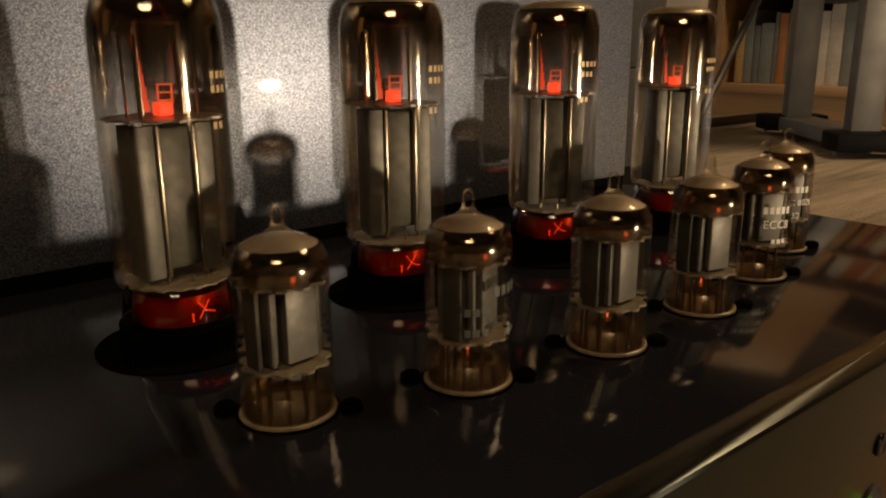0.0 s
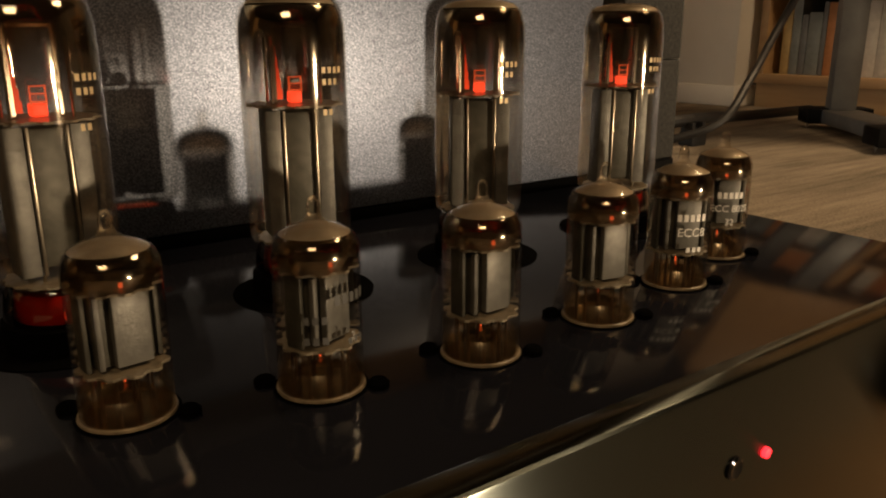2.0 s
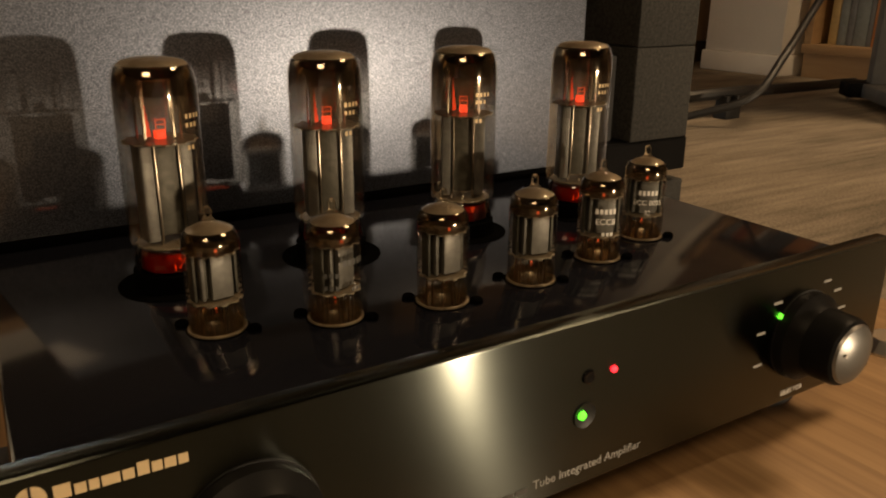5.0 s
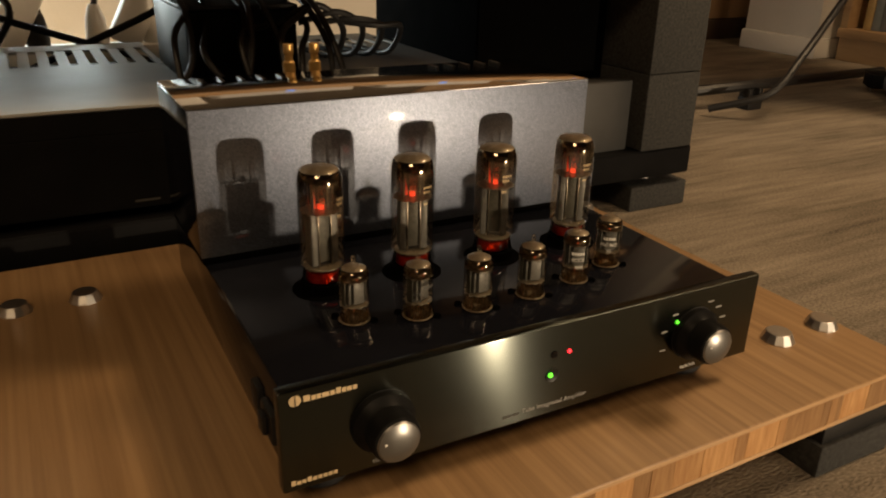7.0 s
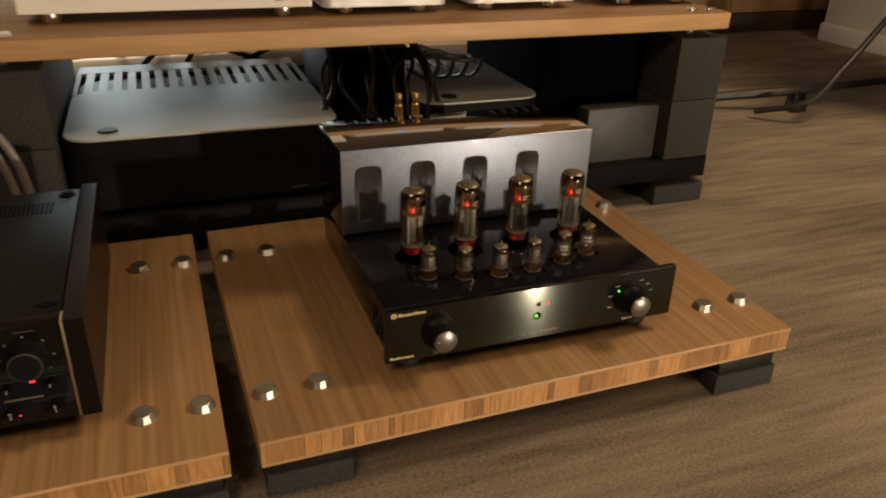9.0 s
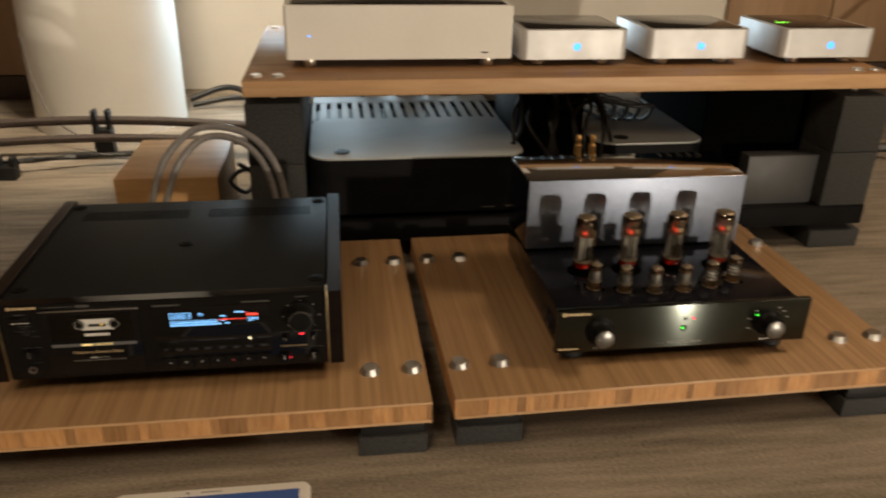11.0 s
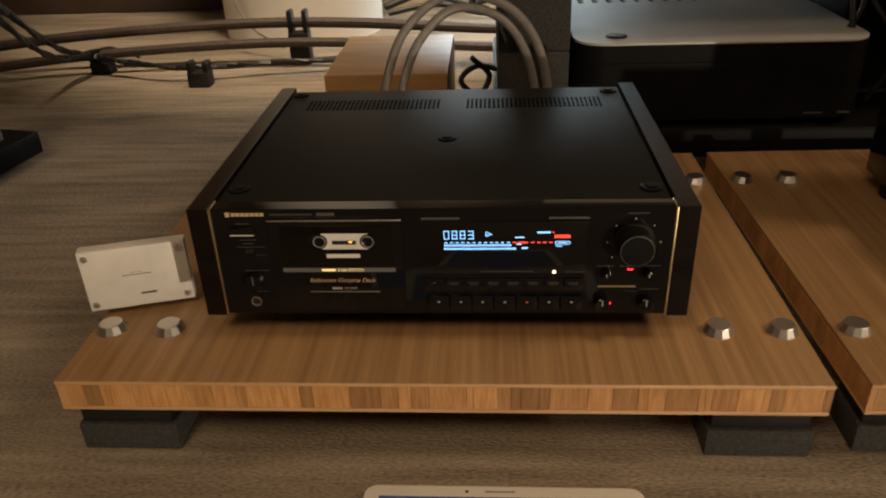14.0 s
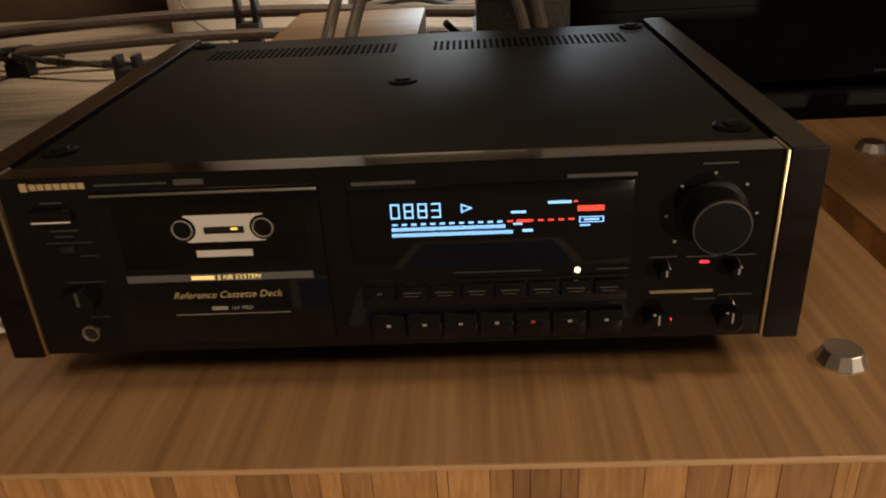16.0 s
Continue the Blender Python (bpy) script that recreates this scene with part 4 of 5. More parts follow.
    part("blue_tag", bars([(-0.3805, -0.3675, 0.1918, 0.1922), (-0.3805, -0.3675, 0.1948, 0.1952), (-0.3805, -0.3798, 0.1918, 0.1952), (-0.3682, -0.3675, 0.1918, 0.1952), (-0.3780, -0.3700, 0.1930, 0.1940)], wy - 0.0001), VFD, win, "glowing blue indicator")
    # function keys
    marks("key_print", [(-0.4485, -0.4000, 0.1630, 0.1635), (-0.3700, -0.3530, 0.1625, 0.1630)], y, PRINT_DIM, face)
    part("tape_light", lathe([(0.0018, 0.0), (0.0016, 0.0006), (0.0, 0.0008)], -0.3805, y, 12, axis="y", z=0.1626), glow("warm_white_led", (1.0, 0.8, 0.45), 2.5), face, "small warm white light")
    strip = part("key_strip", box(-0.5005, -0.3525, y - 0.0010, y + 0.001, 0.1425, 0.1600, 0.0006), PIANO, face)
    for i in range(8):
        x = -0.4985 + i * 0.0182
        k = part("function_key", box(x, x + 0.0165, y - 0.0030, y - 0.0008, 0.1475, 0.1575, 0.0008), PIANO, strip, "small black key")
        marks("key_print", [(x + 0.003, x + 0.013, 0.1525, 0.1531), (x + 0.004, x + 0.012, 0.1505, 0.1509)] if i else [(x + 0.007, x + 0.0095, 0.1522, 0.1532)], y - 0.0030, PRINT_DIM, k)
    for i in range(7):
        x = -0.4965 + i * 0.0205
        k = part("transport_key", box(x, x + 0.0190, y - 0.0035, y + 0.001, 0.1225, 0.1385, 0.001), PIANO, face, "black transport key")
        part("key_print", bars([(x + 0.0085, x + 0.0108, 0.1312, 0.1328)], y - 0.0035), VFD_RED_PRINT if i == 4 else PRINT_GREY, k)
    # right column: level knob and small controls
    knob = part("level_knob", lathe([(0.0185, 0.0), (0.0185, 0.002), (0.0160, 0.0025), (0.0156, 0.018), (0.0146, 0.0195), (0.0, 0.0198)], -0.311, y, 48, axis="y", z=0.194), KNOB_BLACK, face, "large black recording level knob")
    part("knob_rim", lathe([(0.0150, 0.0191), (0.0147, 0.0197), (0.0142, 0.0198)], -0.311, y, 48, axis="y", z=0.194), PRINT_DIM, knob)
    for a in (-40, 0, 45, 90, 135, 180, 220):
        cx, cz = -0.311 + 0.0235 * math.cos(radians(a)), 0.193 + 0.0235 * math.sin(radians(a))
        part("scale_dot", bars([(cx - 0.0007, cx + 0.0007, cz - 0.0007, cz + 0.0007)], y), PRINT_GREY, face)
    part("red_light", bars([(-0.3145, -0.3095, 0.1645, 0.1658)], y - 0.0002), RED, face, "glowing red light")
    part("gold_bar", bars([(-0.3402, -0.3058, 0.1462, 0.1480)], y - 0.0002), GOLD, face, "gold metal name bar")
    part("red_light", lathe([(0.0012, 0.0), (0.001, 0.0006), (0.0, 0.0008)], -0.3290, y - 0.004, 12, axis="y", z=0.1312), RED, face, "glowing red light")
    for kx, kz, r in ((-0.336, 0.131, 0.0075), (-0.296, 0.131, 0.0075), (-0.334, 0.1615, 0.0045), (-0.296, 0.1615, 0.0045)):
        k = part("small_knob", lathe([(r, 0.0), (r * 0.95, 0.008), (r * 0.8, 0.009), (0.0, 0.009)], kx, y, 24, axis="y", z=kz), PIANO, face, "small black knob")
        part("knob_pointer", box(kx - 0.0005, kx + 0.0005, y - 0.0096, y - 0.0088, kz, kz + r * 0.8), PRINT_GREY, k)
    marks("key_print", [(-0.342, -0.327, 0.1685, 0.1690), (-0.322, -0.305, 0.1682, 0.1687), (-0.300, -0.285, 0.1685, 0.1690), (-0.302, -0.284, 0.1440, 0.1444), (-0.316, -0.304, 0.1418, 0.1422), (-0.318, -0.300, 0.2215, 0.2222)], y, PRINT_DIM, face)
    return deck


AMBER_PRINT = glow("lit_gold_print", (1.0, 0.66, 0.2), 1.2)
VFD_RED_PRINT = surface("red_print", (0.45, 0.05, 0.04), None, 0.5)
cassette_deck()


def silver_case():
    """A flat silver metal box on edge, with four corner screws."""
    ob = thing("silver_case", (0, 0, 0), "flat silver metal box standing on edge beside the deck", "box")
    part("body", box(-0.052, 0.052, 0, 0.015, 0, 0.069, 0.0015), SILVER, ob)
    for sx in (-0.0455, 0.0455):
        for sz in (0.0075, 0.0615):
            part("screw", lathe([(0.0036, 0), (0.0034, 0.0012), (0.0, 0.0015)], sx, 0, 16, axis="y", z=sz), STEEL, ob)
    part("name_print", bars([(-0.014, 0.014, 0.037, 0.0378), (-0.006, 0.006, 0.0398, 0.0402), (0.0, 0.016, 0.0135, 0.0158)], 0), PRINT_DIM, ob)
    ob.matrix_world = pose(-0.800, 0.153, 0.0955, 0, 0, 16)


silver_case()


def tablet():
    ob = thing("tablet", (-0.43, -0.08, 0), "white-framed tablet computer lying on the carpet, screen lit", "tablet computer")
    b = rounded(-0.551, -0.306, -0.165, -0.008, 0.001, 0.0095, 0.012, 0.002)
    frame_ob = part("frame", b, WHITE, ob, "white tablet frame")
    part("screen", box(-0.537, -0.320, -0.151, -0.022, 0.0094, 0.0098), SCREEN, frame_ob, "lit blue screen")
    part("speaker_bar", box(-0.444, -0.418, -0.0165, -0.0145, 0.0094, 0.0097), PRINT_GREY, frame_ob)
    part("lens", lathe([(0.0016, 0.0094), (0.0016, 0.0097), (0, 0.0097)], -0.46, -0.0155, 12), BLACK, frame_ob)
    return ob


tablet()


# ---- rack behind ----
def top_shelf():
    ob = thing("rack_shelf", (0.23, 0.95, 0.363), "thick brown wooden top shelf of the equipment rack", "shelf")
    part("board", box(-0.424, 0.885, 0.628, 1.27, 0.363, 0.3945, 0.0015), WALNUT, ob)
    part("front_edge", box(-0.4235, 0.8845, 0.6262, 0.6282, 0.3645, 0.393, 0.0005), BAMBOO_EDGE, ob, "pale bamboo front edge")
    for bx in (-0.40, -0.36, 0.82, 0.86):
        for by in (0.66, 1.23):
            part("bolt", lathe([(0.012, 0.3945), (0.0105, 0.399), (0.0, 0.3995)], bx, by, 20), STEEL, ob)
    return ob


def rack_frame():
    ob = thing("rack_pillar", (0, 0, 0), "tall block of speckled dark grey rubber holding up the shelf", "pillar", "rack pillars")
    part("block", box(-0.053, 0.053, 0, 0.50, 0.105, 0.2255, 0.003), RUBBER, ob)
    part("block", box(-0.053, 0.053, 0, 0.50, 0.226, 0.347, 0.003), RUBBER, ob)
    for sy in (0.05, 0.45):
        part("spike", lathe([(0.0, 0.347), (0.006, 0.347), (0.004, 0.3625), (0, 0.3625)], 0, sy, 14), STEEL, ob)
    for px, py in ((-0.373, 0.645), (0.838, 0.63)):
        copy_thing(ob, pose(px, py, 0))
    for o in (*ob.children_recursive, ob):
        bpy.data.objects.remove(o)
    base = thing("lower_shelf", (0.23, 0.9, 0.055), "black lower board of the equipment rack", "shelf")
    part("board", box(-0.43, 0.897, 0.635, 1.26, 0.058, 0.1045, 0.002), BLACK_METAL, base)
    part("front_lip", box(-0.428, 0.895, 0.6325, 0.6348, 0.060, 0.1025, 0.001), BLACK_METAL, base, "black front lip of the board")
    for ex in (-0.4322, 0.8972):
        part("end_cap", box(ex, ex + 0.002, 0.64, 1.255, 0.060, 0.1025, 0.0008), BLACK, base)
    pad = thing("rubber_block", (0, 0, 0), "speckled grey rubber foot under the rack", "rubber block", "blocks under the rack")
    part("pad", box(-0.06, 0.06, 0, 0.1, 0, 0.042, 0.003), RUBBER, pad)
    part("spike", lathe([(0.008, 0.042), (0.006, 0.058), (0.0, 0.058)], 0, 0.04, 14), STEEL, pad)
    for px, py in ((-0.36, 0.66), (0.845, 0.64), (-0.36, 1.14), (0.845, 1.14)):
        copy_thing(pad, pose(px, py, 0))
    for o in (*pad.children_recursive, pad):
        bpy.data.objects.remove(o)


top_shelf()
rack_frame()


def power_block(x0, x1, y0, y1, label):
    """A heavy black power amplifier whose steel lid has a row of long slots at the back."""
    z0, z1 = 0.1045, 0.236
    ob = thing("power_amplifier", ((x0 + x1) / 2, y0, z0), label, "amplifier", "power amplifiers")
    part("body", rounded(x0, x1, y0, y1, z0 + 0.012, z1 - 0.03, 0.045, 0.002), BLACK_METAL, ob, smooth="even")
    shell = rounded(x0, x1, y0, y0 + 0.3005, z1 - 0.0302, z1 - 0.004, 0.045, 0.001)
    part("front_shell", shell, BLACK_METAL, ob, smooth="even")
    lid = part("lid", rounded(x0 + 0.0005, x1 - 0.0005, y0 + 0.0005, y0 + 0.30, z1 - 0.0038, z1, 0.045, 0.001), LID, ob, "grey steel lid", smooth="even")
    part("lid_back", box(x0 + 0.001, x1 - 0.001, y1 - 0.06, y1, z1 - 0.0038, z1), LID, ob)
    n = round((x1 - x0) / 0.026)
    w = (x1 - x0 - 0.002) / n
    for i in range(n + 1):
        x = x0 + 0.001 + i * w
        part("slat", box(max(x0, x - 0.0075), min(x1, x + 0.0075), y0 + 0.2805, y1 - 0.0605, z1 - 0.0038, z1 - 0.0003), LID, ob)
    part("badge", lathe([(0.016, z1), (0.016, z1 + 0.0012), (0.012, z1 + 0.0018), (0, z1 + 0.001)], x0 + 0.066, y0 + 0.045, 28), BLACK_METAL, ob)
    marks("name_print", [(x1 - 0.09, x1 - 0.062, z0 + 0.02, z0 + 0.0225), (x1 - 0.04, x1 - 0.022, z0 + 0.02, z0 + 0.0235)], y0, PRINT_DIM, ob)
    for fx in (x0 + 0.07, x1 - 0.07):
        for fy in (y0 + 0.07, y1 - 0.07):
            part("foot", lathe([(0, z0), (0.022, z0), (0.022, z0 + 0.0125), (0, z0 + 0.0125)], fx, fy, 20), BLACK, ob)
    return ob


LID = surface("grey_steel_lid", (0.45, 0.465, 0.455), (0.39, 0.405, 0.395), 0.55, 0.15, scale=10, fine=900, bump=0.05)
power_block(-0.312, 0.125, 0.642, 1.15, "large black power amplifier with slotted lid on the rack base")
power_block(0.292, 0.538, 0.70, 1.15, "second black power amplifier with slotted lid on the rack base")
# near-black box added to fill the bay beside the right pillar
tall = thing("power_supply", (0.66, 0.93, 0.1045), "tall near-black box filling a bay of the rack", "audio unit")
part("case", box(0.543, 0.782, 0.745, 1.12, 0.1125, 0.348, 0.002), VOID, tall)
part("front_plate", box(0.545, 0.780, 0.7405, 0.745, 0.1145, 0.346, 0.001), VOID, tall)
for fx in (0.575, 0.75):
    for fy in (0.78, 1.08):
        part("foot", lathe([(0, 0.1045), (0.015, 0.1045), (0.015, 0.1127), (0, 0.1127)], fx, fy, 18), BLACK, tall)
solid("grey_unit", box(0.615, 0.775, 0.655, 0.695, 0.1045, 0.2145, 0.002), surface("grey_front", (0.05, 0.05, 0.05), None, 0.5, 0.2), (0.695, 0.67, 0.1045), "grey metal front of a unit standing in the rack", "audio unit")


def shelf_unit(x0, x1, y0, y1, z0, z1, r, body, label, top=True, led=True):
    ob = thing("audio_unit", ((x0 + x1) / 2, (y0 + y1) / 2, 0.3945), label, "audio unit", "silver units on the shelf")
    part("case", rounded(x0, x1, y0, y1, z0, z1, r, 0.002), body, ob, smooth="even")
    for fx in (x0 + 0.045, x1 - 0.045):
        for fy in (y0 + 0.03, y1 - 0.03):
            part("foot", lathe([(0.012, 0.3945), (0.014, 0.398), (0.014, z0), (0, z0)], fx, fy, 18), STEEL, ob)
    if top:
        part("top_plate", rounded(x0 + 0.012, x1 - 0.012, y0 + 0.012, y1 - 0.012, z1 - 0.0005, z1 + 0.0015, max(0.004, r - 0.006), 0.0005), PIANO, ob, "glossy black inset top")
    if led:
        c = (x0 + x1) / 2 + 0.005
        part("logo_light", lathe([(0.0075, 0.0), (0.0075, 0.0005), (0, 0.0005)], c, y0, 20, axis="y", z=(z0 + z1) / 2 - 0.004), BLUE, ob, "glowing blue round logo light")
    return ob


big = shelf_unit(-0.347, 0.100, 0.722, 1.07, 0.412, 0.515, 0.006, WHITE, "large white amplifier on the rack shelf", top=True, led=False)
part("status_light", lathe([(0.0022, 0), (0.0022, 0.0005), (0, 0.0005)], -0.300, 0.722, 12, axis="y", z=0.458), BLUE, big, "small blue light")
part("port", bars([(0.037, 0.051, 0.4235, 0.4265)], 0.722), BLACK, big)
shelf_unit(0.118, 0.342, 0.724, 0.93, 0.408, 0.468, 0.016, ALU, "compact aluminium unit with glossy black top")
shelf_unit(0.384, 0.606, 0.724, 0.93, 0.408, 0.468, 0.016, ALU, "compact aluminium unit beside its twin")
third = shelf_unit(0.680, 0.890, 0.724, 0.93, 0.408, 0.468, 0.016, ALU, "compact aluminium unit with green lights inside")
part("green_light", box(0.70, 0.73, 0.80, 0.803, 0.4698, 0.4705), glow("green_tube", (0.3, 1.0, 0.05), 2.5), third, "glowing green strip")


# ---- behind and beside the rack ----
def wood_block():
    ob = thing("wooden_block", (-0.62, 0.95, 0), "solid pale wooden block standing on end behind the deck", "wooden block")
    part("block", box(-0.728, -0.512, 0.80, 1.09, 0.0, 0.152, 0.003), OAK_BLOCK, ob)
    return ob


wood_block()


def cable(name, points, r, material, label, twist=0.0, n=10):
    pts = [Vector(p) for p in points]
    return solid(name, sweep(points, r, n, twist), material, pts[0], label, "cable", "cables")


cable("signal_cable", [(-0.585, 0.46, 0.17), (-0.582, 0.53, 0.215), (-0.555, 0.56, 0.28), (-0.495, 0.58, 0.322), (-0.415, 0.585, 0.305), (-0.367, 0.58, 0.24), (-0.349, 0.57, 0.12), (-0.347, 0.6, 0.02)], 0.0065, CABLE_GREY, "thick grey signal cable arching up behind the deck")
cable("signal_cable", [(-0.565, 0.46, 0.17), (-0.561, 0.53, 0.205), (-0.536, 0.56, 0.265), (-0.487, 0.58, 0.304), (-0.422, 0.585, 0.288), (-0.382, 0.58, 0.226), (-0.366, 0.57, 0.12), (-0.364, 0.6, 0.02)], 0.0065, CABLE_GREY, "thick grey signal cable arching up behind the deck")
cable("speaker_cable", [(-1.9, 1.35, 0.06), (-1.5, 1.44, 0.085), (-1.1, 1.47, 0.10), (-0.8, 1.46, 0.10), (-0.4, 1.40, 0.09), (0.0, 1.3, 0.1)], 0.013, CABLE_BROWN, "thick brown speaker cable lifted off the carpet")
cable("speaker_cable", [(-1.95, 1.25, 0.02), (-1.5, 1.38, 0.045), (-1.1, 1.42, 0.06), (-0.8, 1.42, 0.06), (-0.4, 1.38, 0.05), (0.0, 1.28, 0.06)], 0.012, CABLE_BROWN, "thick brown speaker cable lifted off the carpet")
cable("power_cable", [(-1.352, 0.765, 0.405), (-1.372, 0.90, 0.300), (-1.42, 1.17, 0.13), (-1.44, 1.37, 0.052), (-1.2, 1.31, 0.035), (-0.95, 1.36, 0.03), (-0.6, 1.4, 0.03)], 0.007, CABLE, "black twisted power cable hanging to the carpet", 0.7)
cable("power_cable", [(-1.348, 0.77, 0.40), (-1.378, 0.96, 0.22), (-1.44, 1.22, 0.085), (-1.42, 1.42, 0.055), (-1.35, 1.45, 0.03)], 0.007, CABLE, "black twisted power cable hanging to the carpet", 0.7)


def cable_lifter(x, y, h, name_label):
    ob = thing("cable_lifter", (x, y, 0), name_label, "cable lifter", "cable lifters")
    part("block", box(x - 0.026, x + 0.026, y - 0.02, y + 0.02, 0, h * 0.6, 0.003), BLACK, ob)
    for s in (-1, 1):
        part("prong", box(x + s * 0.019 - 0.006, x + s * 0.019 + 0.006, y - 0.017, y + 0.017, h * 0.6 - 0.002, h, 0.002), BLACK, ob)
    return ob


cable("wall_cable", [(-0.78, 2.05, 0.02), (-0.65, 2.1, 0.05), (-0.5, 2.02, 0.03), (-0.36, 2.1, 0.06), (-0.2, 2.05, 0.03)], 0.011, CABLE, "black cable lying along the foot of the wall")
cable("wall_cable", [(-0.76, 1.98, 0.015), (-0.6, 2.0, 0.035), (-0.45, 1.95, 0.015), (-0.25, 2.0, 0.02)], 0.009, CABLE, "black cable lying along the foot of the wall")
cable("thin_lead", [(-1.16, 1.62, 0.32), (-1.14, 1.60, 0.18), (-1.08, 1.55, 0.08), (-0.98, 1.5, 0.03)], 0.0025, CABLE_GREY, "thin grey lead hanging by the column")
cable("spare_lead", [(-0.47, 0.83, 0.17), (-0.44, 0.86, 0.13), (-0.46, 0.84, 0.10), (-0.49, 0.83, 0.13), (-0.46, 0.85, 0.15), (-0.40, 0.88, 0.13), (-0.34, 0.9, 0.13)], 0.005, CABLE, "short black lead with a loop beside the wooden block")
cable_lifter(-1.13, 1.27, 0.06, "black cable lifter standing on the carpet")
cable_lifter(-0.925, 1.46, 0.135, "tall black cable lifter under the speaker cables")
cable_lifter(-1.43, 1.40, 0.05, "low black cable lifter under the cables")
cable_lifter(1.63, 1.15, 0.055, "black cable lifter beside the floor cable")
cable("floor_cable", [(0.95, 1.2, 0.02), (1.3, 1.25, 0.03), (1.63, 1.16, 0.06), (2.0, 1.25, 0.04), (2.4, 1.3, 0.03)], 0.014, CABLE, "thick black braided cable along the carpet")
cable("floor_cable", [(1.45, 1.12, 0.02), (1.54, 1.02, 0.07), (1.64, 1.02, 0.16), (1.76, 1.05, 0.25), (1.92, 1.06, 0.42), (2.0, 1.0, 0.598)], 0.009, CABLE, "black braided cable rising to a loudspeaker")


def clutter():
    """Plugs, leads and a bright power strip on the carpet behind the rack."""
    rnd = random.Random(4)
    strip = thing("power_strip", (-0.1, 1.42, 0), "long white power strip on the carpet behind the rack", "power strip")
    part("housing", box(-0.42, 0.30, 1.39, 1.45, 0.16, 0.20, 0.006), WHITE, strip)
    part("stand", box(-0.40, 0.28, 1.395, 1.445, 0.0, 0.16, 0.004), BLACK, strip)
    for i in range(6):
        px = -0.34 + i * 0.105
        b = lathe([(0.0, 0.0), (0.02, 0.0), (0.022, 0.01), (0.018, 0.05), (0.009, 0.075), (0, 0.075)], px, 1.42, 20, z=0.2)
        solid("mains_plug", b, WHITE if i % 3 else BLACK, (px, 1.42, 0.2), "white mains plug standing in the power strip" if i % 3 else "black mains plug standing in the power strip", "plug", "mains plugs")
        if i in (1, 2, 4):
            ad = solid("power_adapter", box(-0.03, 0.03, -0.022, 0.022, 0, 0.12, 0.006), WHITE, (0, 0, 0), "cream plastic power adapter leaning in the power strip", "power adapter", "power adapters")
            ad.matrix_world = pose(px + 0.045, 1.42, 0.2, 0, 28, 0)
        x = px
        cable("mains_lead", [(x, 1.42, 0.27), (x + rnd.uniform(-0.03, 0.03), 1.43, 0.33), (x + rnd.uniform(-0.1, 0.1), 1.36, 0.35), (x + rnd.uniform(-0.2, 0.2), 1.24, 0.30), (x + rnd.uniform(-0.2, 0.2), 1.16, 0.2)], 0.006, CABLE, "black mains lead behind the amplifiers")
    for i in range(11):
        x = 0.12 + i * 0.021
        w = [rnd.uniform(-0.035, 0.035) for _ in range(4)]
        cable("signal_lead", [(x + w[0], 1.08, 0.345), (x + w[1], 0.96, 0.352), (x + w[2], 0.80, 0.345 - 0.02 * (i % 3)), (x + w[3], 0.735, 0.27 + 0.02 * (i % 2)), (x + w[1], 0.71, 0.20), (x + w[2], 0.73, 0.115)], 0.0042, CABLE, "black signal lead draped between the amplifiers")
    for i in range(4):
        x = 0.31 + i * 0.03
        cable("signal_lead", [(x - 0.05, 0.80, 0.30), (x, 0.78, 0.325 - 0.01 * i), (x + 0.045, 0.80, 0.29), (x + 0.05, 0.86, 0.245), (x + 0.03, 0.95, 0.243)], 0.0045, CABLE, "black signal lead looping over the second amplifier")
    box_ = thing("transformer_box", (0.21, 0.74, 0.1045), "black box standing between the power amplifiers", "audio unit")
    part("case", box(0.138, 0.288, 0.80, 1.05, 0.1045, 0.318, 0.004), BLACK_METAL, box_)
    part("lid", box(0.136, 0.290, 0.798, 1.052, 0.3182, 0.325, 0.002), BLACK, box_, "black lid")
    part("front_panel", box(0.142, 0.284, 0.7965, 0.7998, 0.112, 0.312, 0.001), BLACK_METAL, box_)
    for tx in (0.184, 0.211):
        plug = thing("phono_plug", (tx, 0.505, 0.15), "gilded plug on a black lead standing up behind the amplifier", "plug", "phono plugs")
        part("lead", sweep([(tx, 0.62, 0.095), (tx, 0.54, 0.11), (tx, 0.507, 0.19), (tx, 0.505, 0.286)], 0.004, 10), CABLE, plug)
        part("shell", lathe([(0.0, 0.276), (0.0062, 0.276), (0.0062, 0.296), (0.0042, 0.298), (0.0042, 0.304), (0.0052, 0.305), (0.0052, 0.314), (0, 0.315)], tx, 0.505, 18), BRASS, plug, "gilded brass shell")
    return strip


clutter()


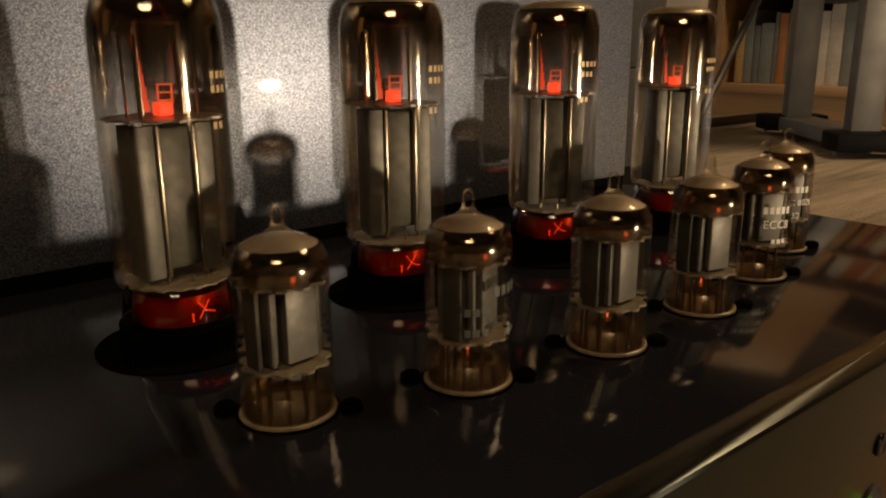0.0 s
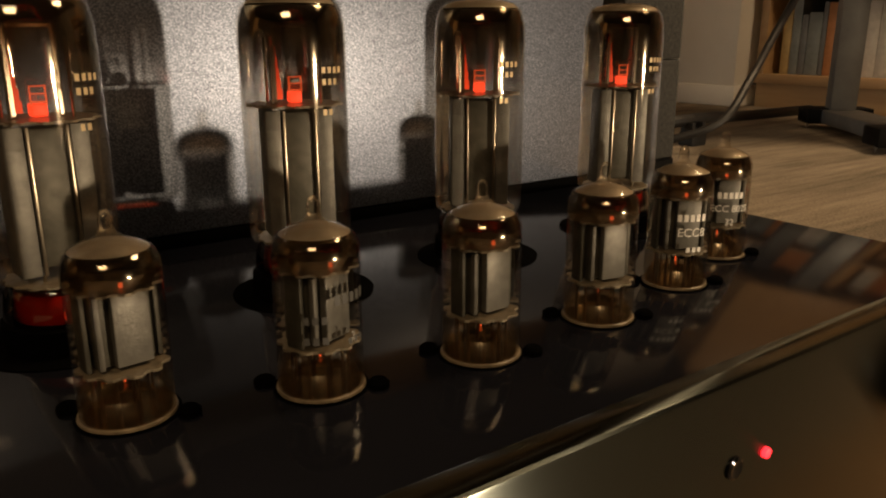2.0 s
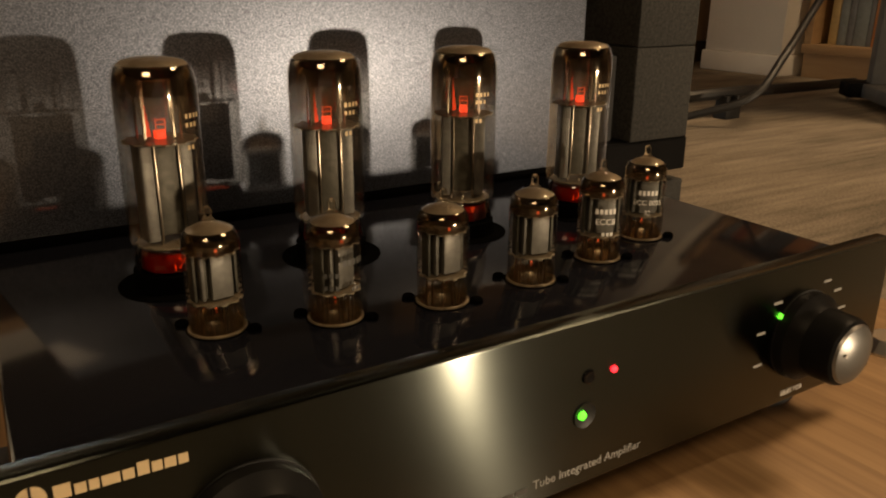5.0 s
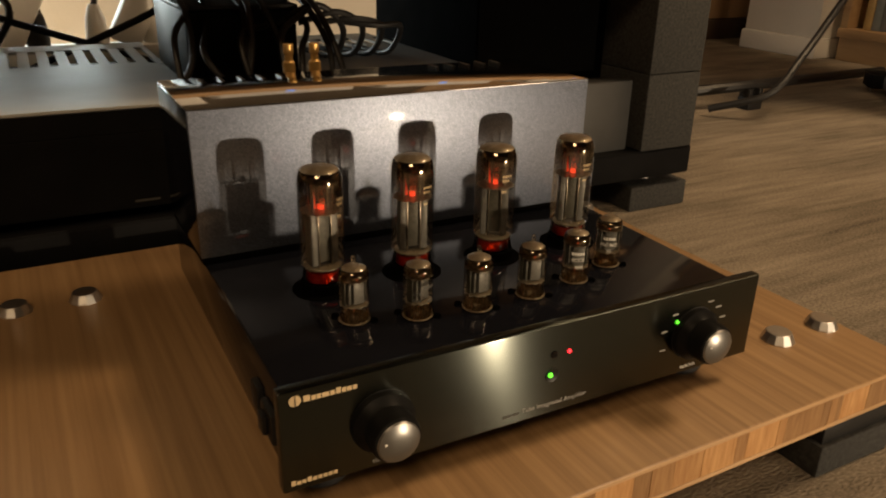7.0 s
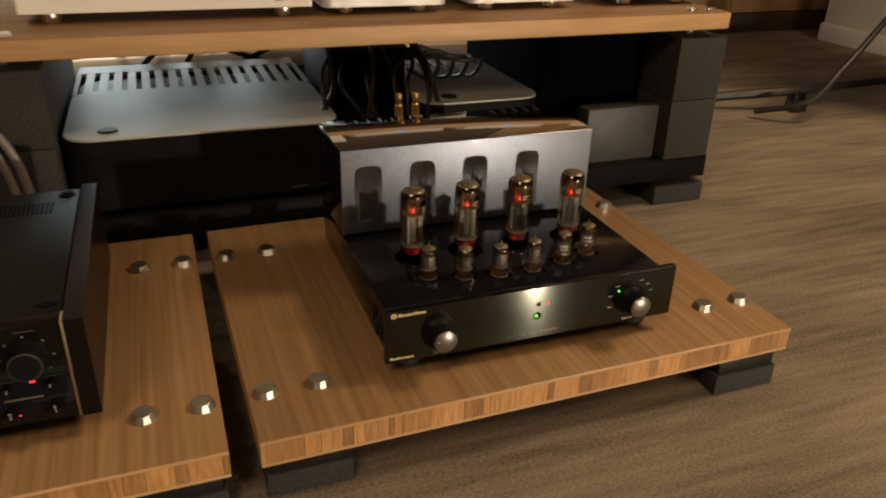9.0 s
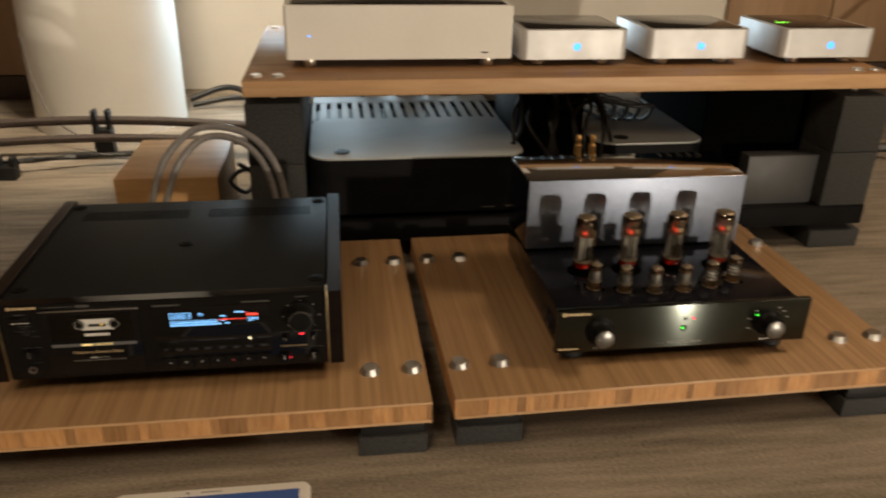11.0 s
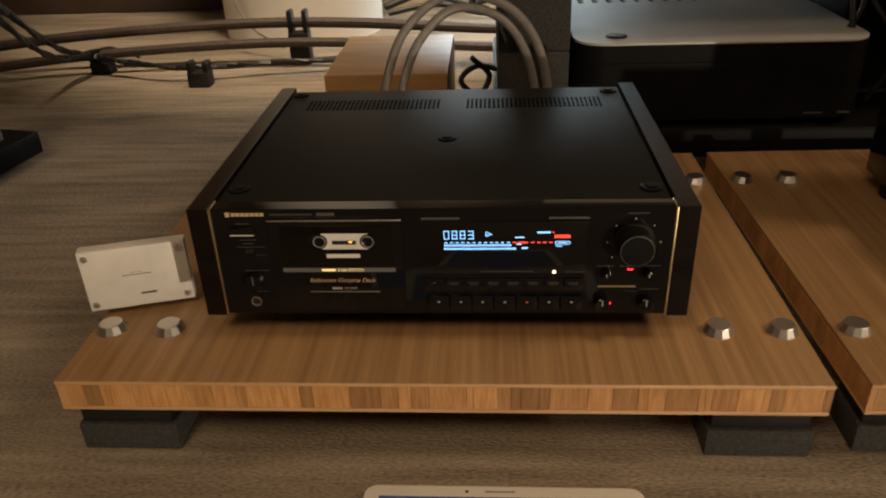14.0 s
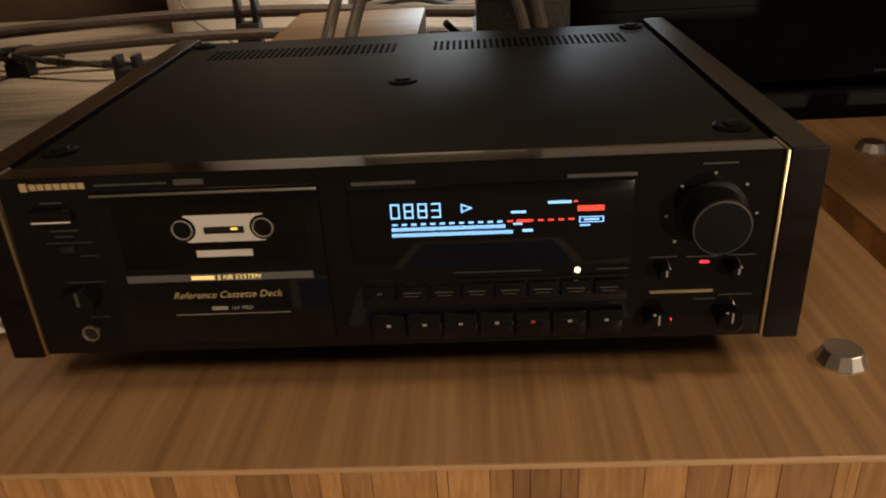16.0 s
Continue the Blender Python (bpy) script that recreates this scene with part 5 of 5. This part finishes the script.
# ---- loudspeaker stands and bookcase ----
def speaker_stand(x, y, turn, label, post_at=0.20, half=0.022, high=0.60, wide=0.28):
    ob = thing("speaker_stand", (0, 0, 0), label, "speaker stand", "speaker stands")
    part("base_beam", box(-0.26, 0.26, -0.05, 0.05, 0.018, 0.055, 0.004), POST, ob)
    for s in (-1, 1):
        part("post", box(s * post_at - half, s * post_at + half, -0.034, 0.034, 0.055, high, 0.003), POST, ob, "dark grey steel post")
        part("foot_block", box(s * 0.235 - 0.045, s * 0.235 + 0.045, -0.085, 0.085, 0.016, 0.058, 0.004), BLACK_METAL, ob)
        for f in (-1, 1):
            part("spike", lathe([(0.0, 0.0), (0.006, 0.016), (0, 0.016)], s * 0.235, f * 0.07, 12), STEEL, ob)
    part("top_plate", box(-wide + 0.02, wide - 0.02, -0.12, 0.12, high, high + 0.012, 0.002), BLACK_METAL, ob)
    ob.matrix_world = pose(x, y, 0, 0, 0, turn)
    sp = thing("loudspeaker", (0, 0, 0), "wooden loudspeaker cabinet on a black stand", "loudspeaker", "loudspeakers")
    part("cabinet", box(-wide, wide, -0.17, 0.17, high + 0.012, high + 0.65, 0.006), OAK_BLOCK, sp)
    part("baffle", box(-wide + 0.02, wide - 0.02, -0.176, -0.169, high + 0.03, high + 0.63, 0.003), BLACK, sp)
    sp.matrix_world = pose(x, y, 0, 0, 0, turn)
    return ob


POST = surface("post_grey", (0.16, 0.16, 0.158), (0.12, 0.12, 0.12), 0.5, 0.3, scale=20, fine=900)
speaker_stand(2.07, 0.96, 47, "dark steel loudspeaker stand with two posts by the bookcase")
speaker_stand(-1.564, 0.769, -10, "dark steel loudspeaker stand with two posts by the deck", 0.215, 0.034, 0.42, 0.205)


def bookcase():
    ob = thing("bookcase", (2.9, 0.85, 0), "pale wooden bookcase along the side wall", "bookcase")
    part("plinth", box(2.66, 3.18, -0.3, 1.66, 0, 0.085, 0.002), OAK_PALE, ob)
    for z in (0.085, 0.42, 0.76, 1.1):
        part("shelf", box(2.64, 3.18, -0.3, 1.66, z, z + 0.032, 0.002), OAK_PALE, ob)
    for y in (-0.3, 0.36, 1.02, 1.63):
        part("upright", box(2.65, 3.18, y, y + 0.03, 0.117, 1.2, 0.002), OAK_PALE, ob)
    part("back", box(3.17, 3.19, -0.3, 1.66, 0, 1.2), OAK_PALE, ob)
    rnd = random.Random(11)
    cols = [(0.62, 0.6, 0.55), (0.5, 0.16, 0.05), (0.4, 0.22, 0.1), (0.16, 0.17, 0.18), (0.52, 0.36, 0.14), (0.3, 0.06, 0.04), (0.66, 0.63, 0.58), (0.22, 0.25, 0.25), (0.48, 0.2, 0.07)]
    for z in (0.117, 0.452):
        for y0, y1 in ((-0.27, 0.36), (0.39, 1.02), (1.05, 1.63)):
            y = y0
            while y < y1 - 0.05:
                w, h, d = rnd.uniform(0.016, 0.05), rnd.uniform(0.2, 0.27), rnd.uniform(0.16, 0.22)
                i = rnd.randrange(len(cols))
                solid("book", box(2.69, 2.69 + d, y, y + w - 0.001, z, z + h, 0.0025), surface("book_cover" + "abcdefghi"[i], cols[i], None, 0.55, scale=50), (2.69 + d / 2, y + w / 2, z), "upright book on the bookcase shelf", "book", "books in the bookcase")
                y += w


OAK_PALE = surface("pale_oak", (0.44, 0.29, 0.15), (0.36, 0.22, 0.11), 0.5, scale=8, stretch=(5, 0.5, 5), fine=60, bump=0.04)
bookcase()
pier = thing("corner_pier", (2.75, 1.87, 0), "white painted square pier with a moulded base", "pier", kind="structure")
part("shaft", box(2.585, 3.19, 1.70, 2.04, 0.075, 2.5, 0.003), WHITE, pier)
part("base_moulding", box(2.575, 3.19, 1.69, 2.05, 0.0, 0.074, 0.006), WHITE, pier)
